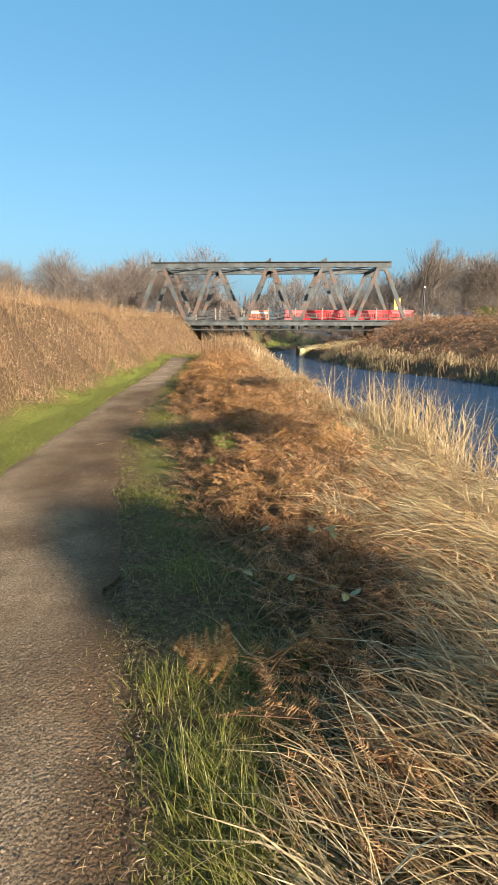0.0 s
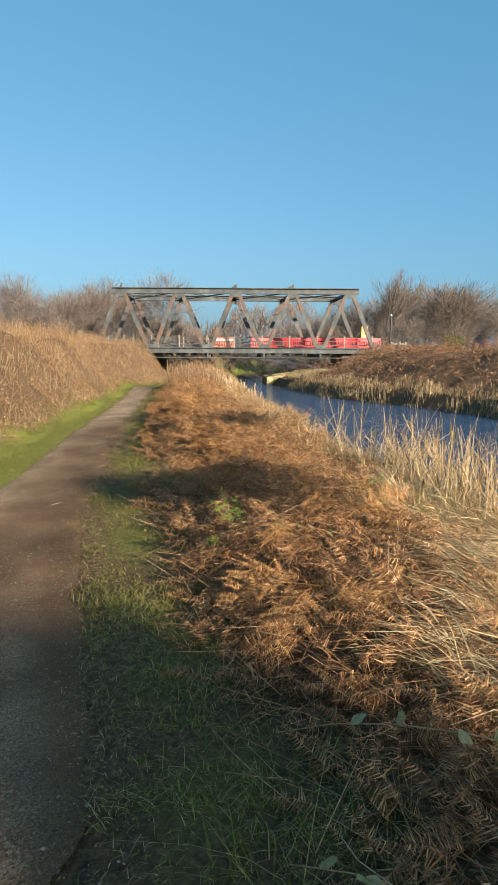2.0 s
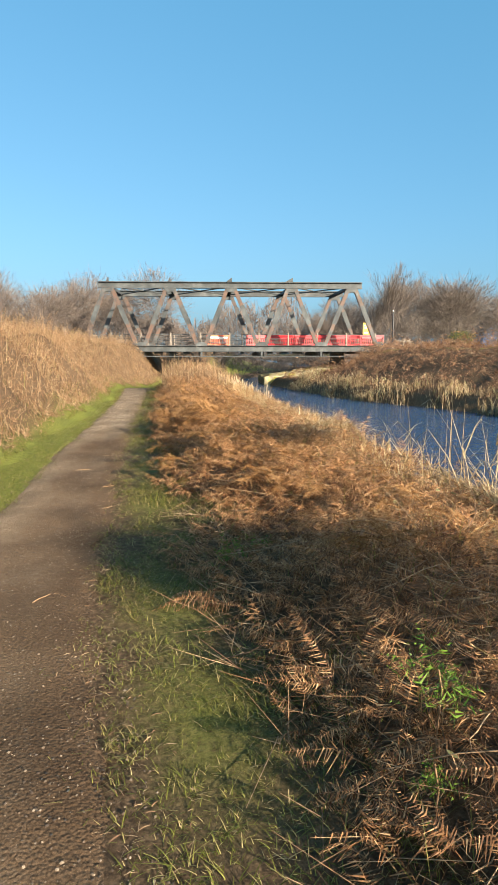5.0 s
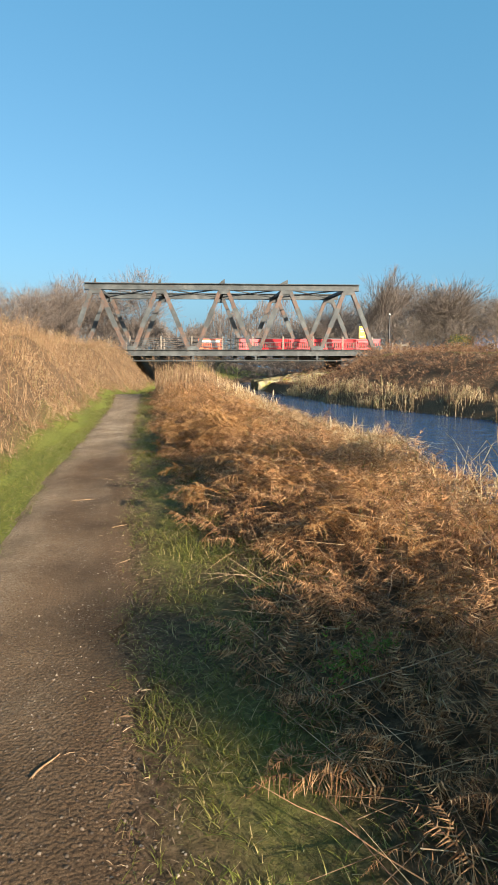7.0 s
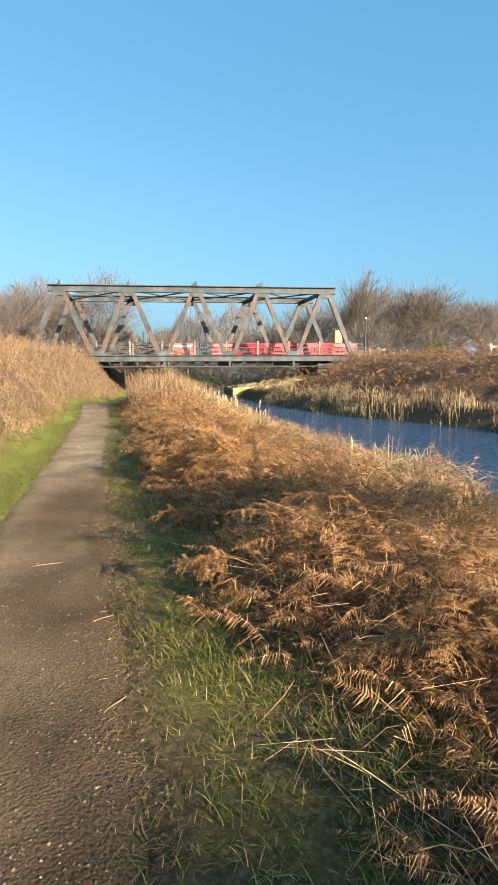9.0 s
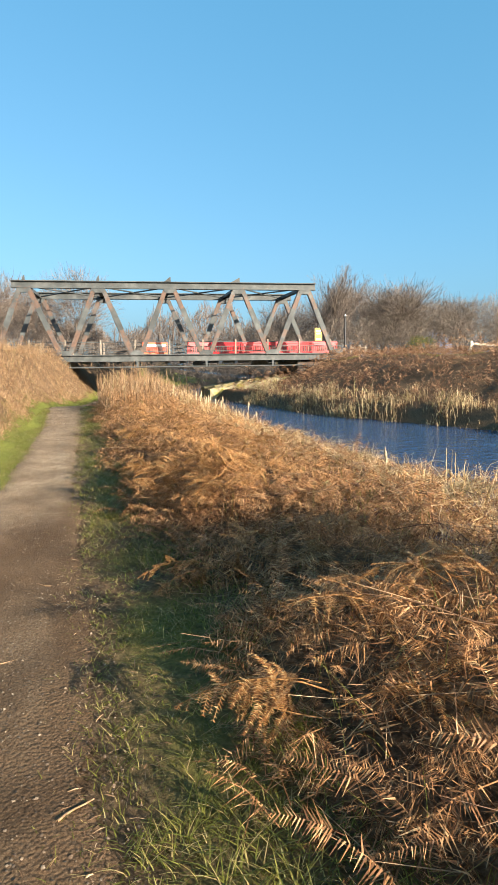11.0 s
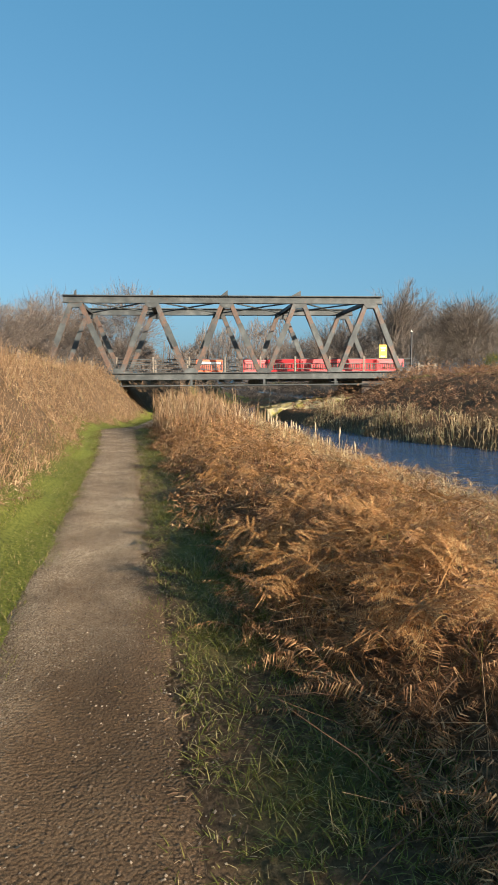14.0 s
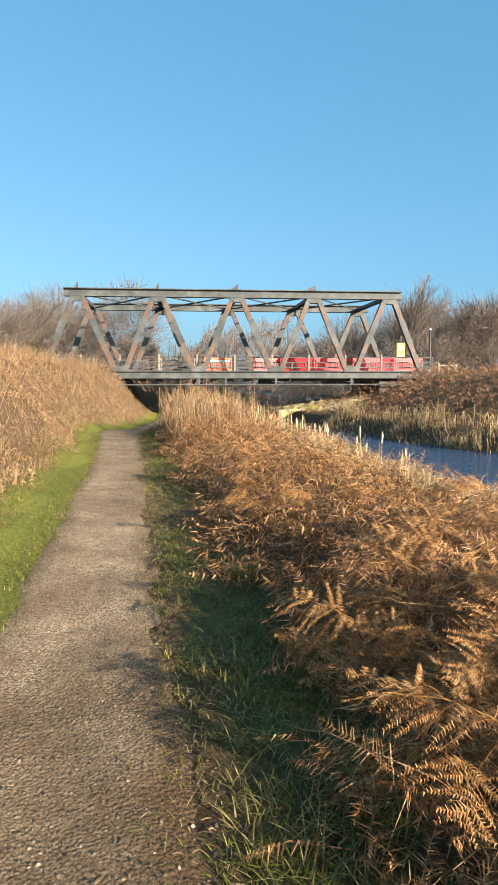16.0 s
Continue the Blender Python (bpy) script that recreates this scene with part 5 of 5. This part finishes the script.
def build_tufts():
    for x, y, n, h, mat, label in (
            (1.75, 2.6, 340, 0.19, GRASS, "bright green grass tuft at the path edge"), (1.5, 3.2, 260, 0.13, GRASS, "bright green grass tuft at the path edge"),
            (1.95, 2.25, 340, 0.2, GRASS, "bright green grass tuft at the path edge"), (1.5, 4.25, 30, 0.5, GRASS, "few long pale grass blades"),
            (-0.2, 12.0, 140, 0.12, GRASS, "green grass tuft at the path edge"), (-0.52, 15.6, 160, 0.12, GRASS, "green grass tuft at the path edge"),
            (-0.95, 20.1, 220, 0.2, GRASS, "lush green grass tuft among dead fern"), (0.5, 6.6, 160, 0.1, GRASS, "green grass tuft at the path edge"),
            (0.15, 10.4, 150, 0.11, GRASS, "green grass tuft at the path edge"), (-0.75, 17.9, 150, 0.14, GRASS, "green grass tuft at the path edge")):
        v, t = blades(x + rng.normal(0, 0.10, n), y + rng.normal(0, 0.12, n), rng.uniform(0.5, 1.1, n) * h, np.full(n, 0.005), rng.uniform(0, 0.5, n), rng.uniform(0.1, 0.9, n), 5)
        tagged(tri_object("grass_tuft", v, t, mat), label, "grass", "grass tufts on the verge", "stuff")
    # green sprigs growing through the bracken
    for x, y, z, s in ((1.37, 7.52, 0.34, 1.0), (1.25, 7.2, 0.2, 0.6), (2.9, 8.6, 0.25, 1.3), (3.3, 8.3, 0.22, 1.0), (0.62, 9.7, 0.15, 1.0), (0.8, 9.9, 0.12, 0.7)):
        n = 46
        pos = np.tile((x, y, land(x, y) + z), (n, 1)) + rng.normal(0, 0.07 * s, (n, 3)) * (1, 1, 0.7)
        v, t = stamp(FAR_FROND, pos, rng.uniform(0, 6.28, n), rng.uniform(0.2, 1.3, n), rng.normal(0, 0.5, n), rng.uniform(0.07, 0.15, n) * s)
        stem = tubes(np.array([[(x, y, land(x, y)), (x + 0.02, y, land(x, y) + z), (x, y, land(x, y) + z + 0.1)]]), np.full((1, 3), 0.004), 4)
        sp = empty("green_sprig", (0, 0, 0), "fresh bright green leafy sprig in the bracken", "plant", "green sprigs in the bracken")
        tri_object("leaves", v, t, SPRIG, sp)
        tri_object("stem", *stem, STALK, sp)


def build_cattails():
    """Bulrushes with burst seed heads near the water."""
    g = np.random.default_rng(9)
    stem_v, stem_t = tubes(np.array([[(0, 0, -0.1), (0.01, 0, 0.7), (0.03, 0, 1.3)]]), np.array([[0.008, 0.007, 0.005]]), 5)
    z = np.linspace(1.22, 1.5, 7)
    hv, ht = tubes(np.stack([0.03 + 0.01 * np.sin(z * 9), 0 * z, z], -1)[None], np.array([[0.005, 0.017, 0.022, 0.019, 0.024, 0.014, 0.003]]), 7)
    hv = hv + np.random.default_rng(3).normal(0, 0.004, hv.shape)
    base = np.array([[0.0, 0, 0.0]])
    lv, lt = ribbons(np.array([[(0.01, 0, 0), (0.05, 0.03, 0.6), (0.2, 0.1, 0.95)]]), np.array([[0.014, 0.016, 0.002]]), np.array([[0.0, 1, 0]]))
    proto = empty("cattail", (2.03, 26.2, 0), "dry cattail with a fluffy pale seed head", "cattail", "cattails by the canal")
    tri_object("stem", stem_v, stem_t, STRAW, proto)
    tri_object("seed_head", hv, ht, FLUFF, proto, "fluffy cream seed head")
    leaf = tri_object("leaf", lv, lt, STRAW, proto)
    o = new("leaf", leaf.data)
    o.parent, o.matrix_basis = proto, pose(0, 0, 0, 0, 0, 160)
    spots = [(2.0, 16.8), (1.57, 27.5)]
    for k in range(78):
        y = g.uniform(24.5, 39)
        spots.append((float(line_at(NEAR, y)) - 0.1 - 1.3 * g.random(), y))
    proto.matrix_basis = pose(2.03, 26.2, float(land(2.03, 26.2)) - 0.2)
    for x, y in spots:
        s = g.uniform(0.6, 0.85)
        copy_thing(proto, pose(x, y, float(land(x, y)) - 0.15, g.normal(0, 5), g.normal(0, 5), g.uniform(0, 360)) @ Matrix.Scale(s, 4))


def build_brambles():
    g = np.random.default_rng(15)
    u = np.linspace(0, 1, 4)
    pv, pt = join([ribbons(np.stack([np.zeros(4), u * 0.06, -0.01 * u * u], -1)[None], np.array([[0.012, 0.05, 0.04, 0.003]]), np.array([[1.0, 0, 0.15]]))])
    leaf = tri_object("leaf", pv, pt, BRAMBLE)
    shape = leaf.data
    bpy.data.objects.remove(leaf)
    for x, y, a, ln in ((2.9, 3.4, 150, 1.5), (3.3, 4.2, 160, 1.8), (2.6, 5.1, 20, 1.2), (2.7, 7.0, 170, 1.6), (1.9, 10.4, 30, 1.3), (1.6, 13.6, 150, 1.2), (0.9, 16.2, 30, 1.2),
                        (0.3, 18.8, 20, 1.0), (0.8, 18.7, 160, 1.2), (0.0, 19.2, 60, 0.8), (1.3, 20.5, 100, 1.1), (2.2, 17.2, 80, 1.0)):
        b = empty("bramble", (x, y, float(land(x, y))), "arching bramble stem with a few leaves", "bramble", "brambles on the verge", turn=a)
        s = np.linspace(0, 1, 8)
        line = np.stack([ln * s, 0.08 * np.sin(4 * s), 0.1 + 1.5 * s * (1 - s) * 0.75 * ln * 0.5], -1)
        tri_object("stem", *tubes(line[None], (0.006 * (1 - 0.7 * s))[None], 5), STALK, b)
        for k in range(9):
            f = g.uniform(0.2, 1.0)
            p = [np.interp(f, s, line[:, c]) for c in range(3)]
            o = new("leaf", shape)
            o.parent = b
            o.matrix_basis = pose(*p, g.uniform(-40, 50), g.uniform(-40, 40), g.uniform(0, 360)) @ Matrix.Scale(g.uniform(0.7, 1.3), 4)


def build_sticks():
    for x, y, a, ln in ((-0.69, 9.35, 65, 0.16), (-0.73, 11.8, 60, 0.18), (-0.55, 11.0, 110, 0.12), (-1.4, 15.2, 150, 0.14), (-1.5, 14.0, 25, 0.3), (-0.9, 12.8, 40, 0.15), (0.2, 5.6, 140, 0.2)):
        s = np.linspace(0, 1, 5)
        line = np.stack([ln * (s - 0.5), 0.05 * ln * np.sin(5 * s), np.full(5, 0.0)], -1)
        st = tri_object("stick", *tubes(line[None], 0.006 * (1 - 0.5 * s)[None], 5), STALK)
        st.matrix_basis = pose(x, y, float(path_height(x, y)) + 0.004, 0, 0, a)
        tagged(st, "small brown twig lying on the gravel path", "stick", "twigs on the path")


def build_gorse():
    b = empty("gorse_bush", (18.2, 49.5, float(land(18.2, 49.5))), "dark green gorse bush with yellow flowers", "bush")
    n = 700
    q = rng.normal(0, 1, (n, 3))
    q /= np.linalg.norm(q, axis=1, keepdims=True)
    pos = q * (1.1, 0.8, 0.75) * rng.uniform(0.5, 1.0, (n, 1)) + (0, 0, 0.65)
    v, t = stamp(FAR_FROND, pos, rng.uniform(0, 6.28, n), rng.uniform(0.3, 1.4, n), rng.normal(0, 0.4, n), rng.uniform(0.2, 0.4, n))
    tri_object("foliage", v, t, GORSE, b)
    s = pos[:, 2] > 0.75
    pos = pos[s][:220] * 1.06
    v, t = stamp(FAR_FROND, pos, rng.uniform(0, 6.28, len(pos)), rng.uniform(0.3, 1.4, len(pos)), rng.normal(0, 0.4, len(pos)), rng.uniform(0.08, 0.16, len(pos)))
    tri_object("flowers", v, t, BLOOM, b, "yellow flowers")


build_grass()
build_bracken()
build_road_bank()
build_far_bank()
build_reeds()
build_litter()
build_pebbles()
build_ferns()
build_tufts()
build_cattails()
build_brambles()
build_sticks()
build_gorse()
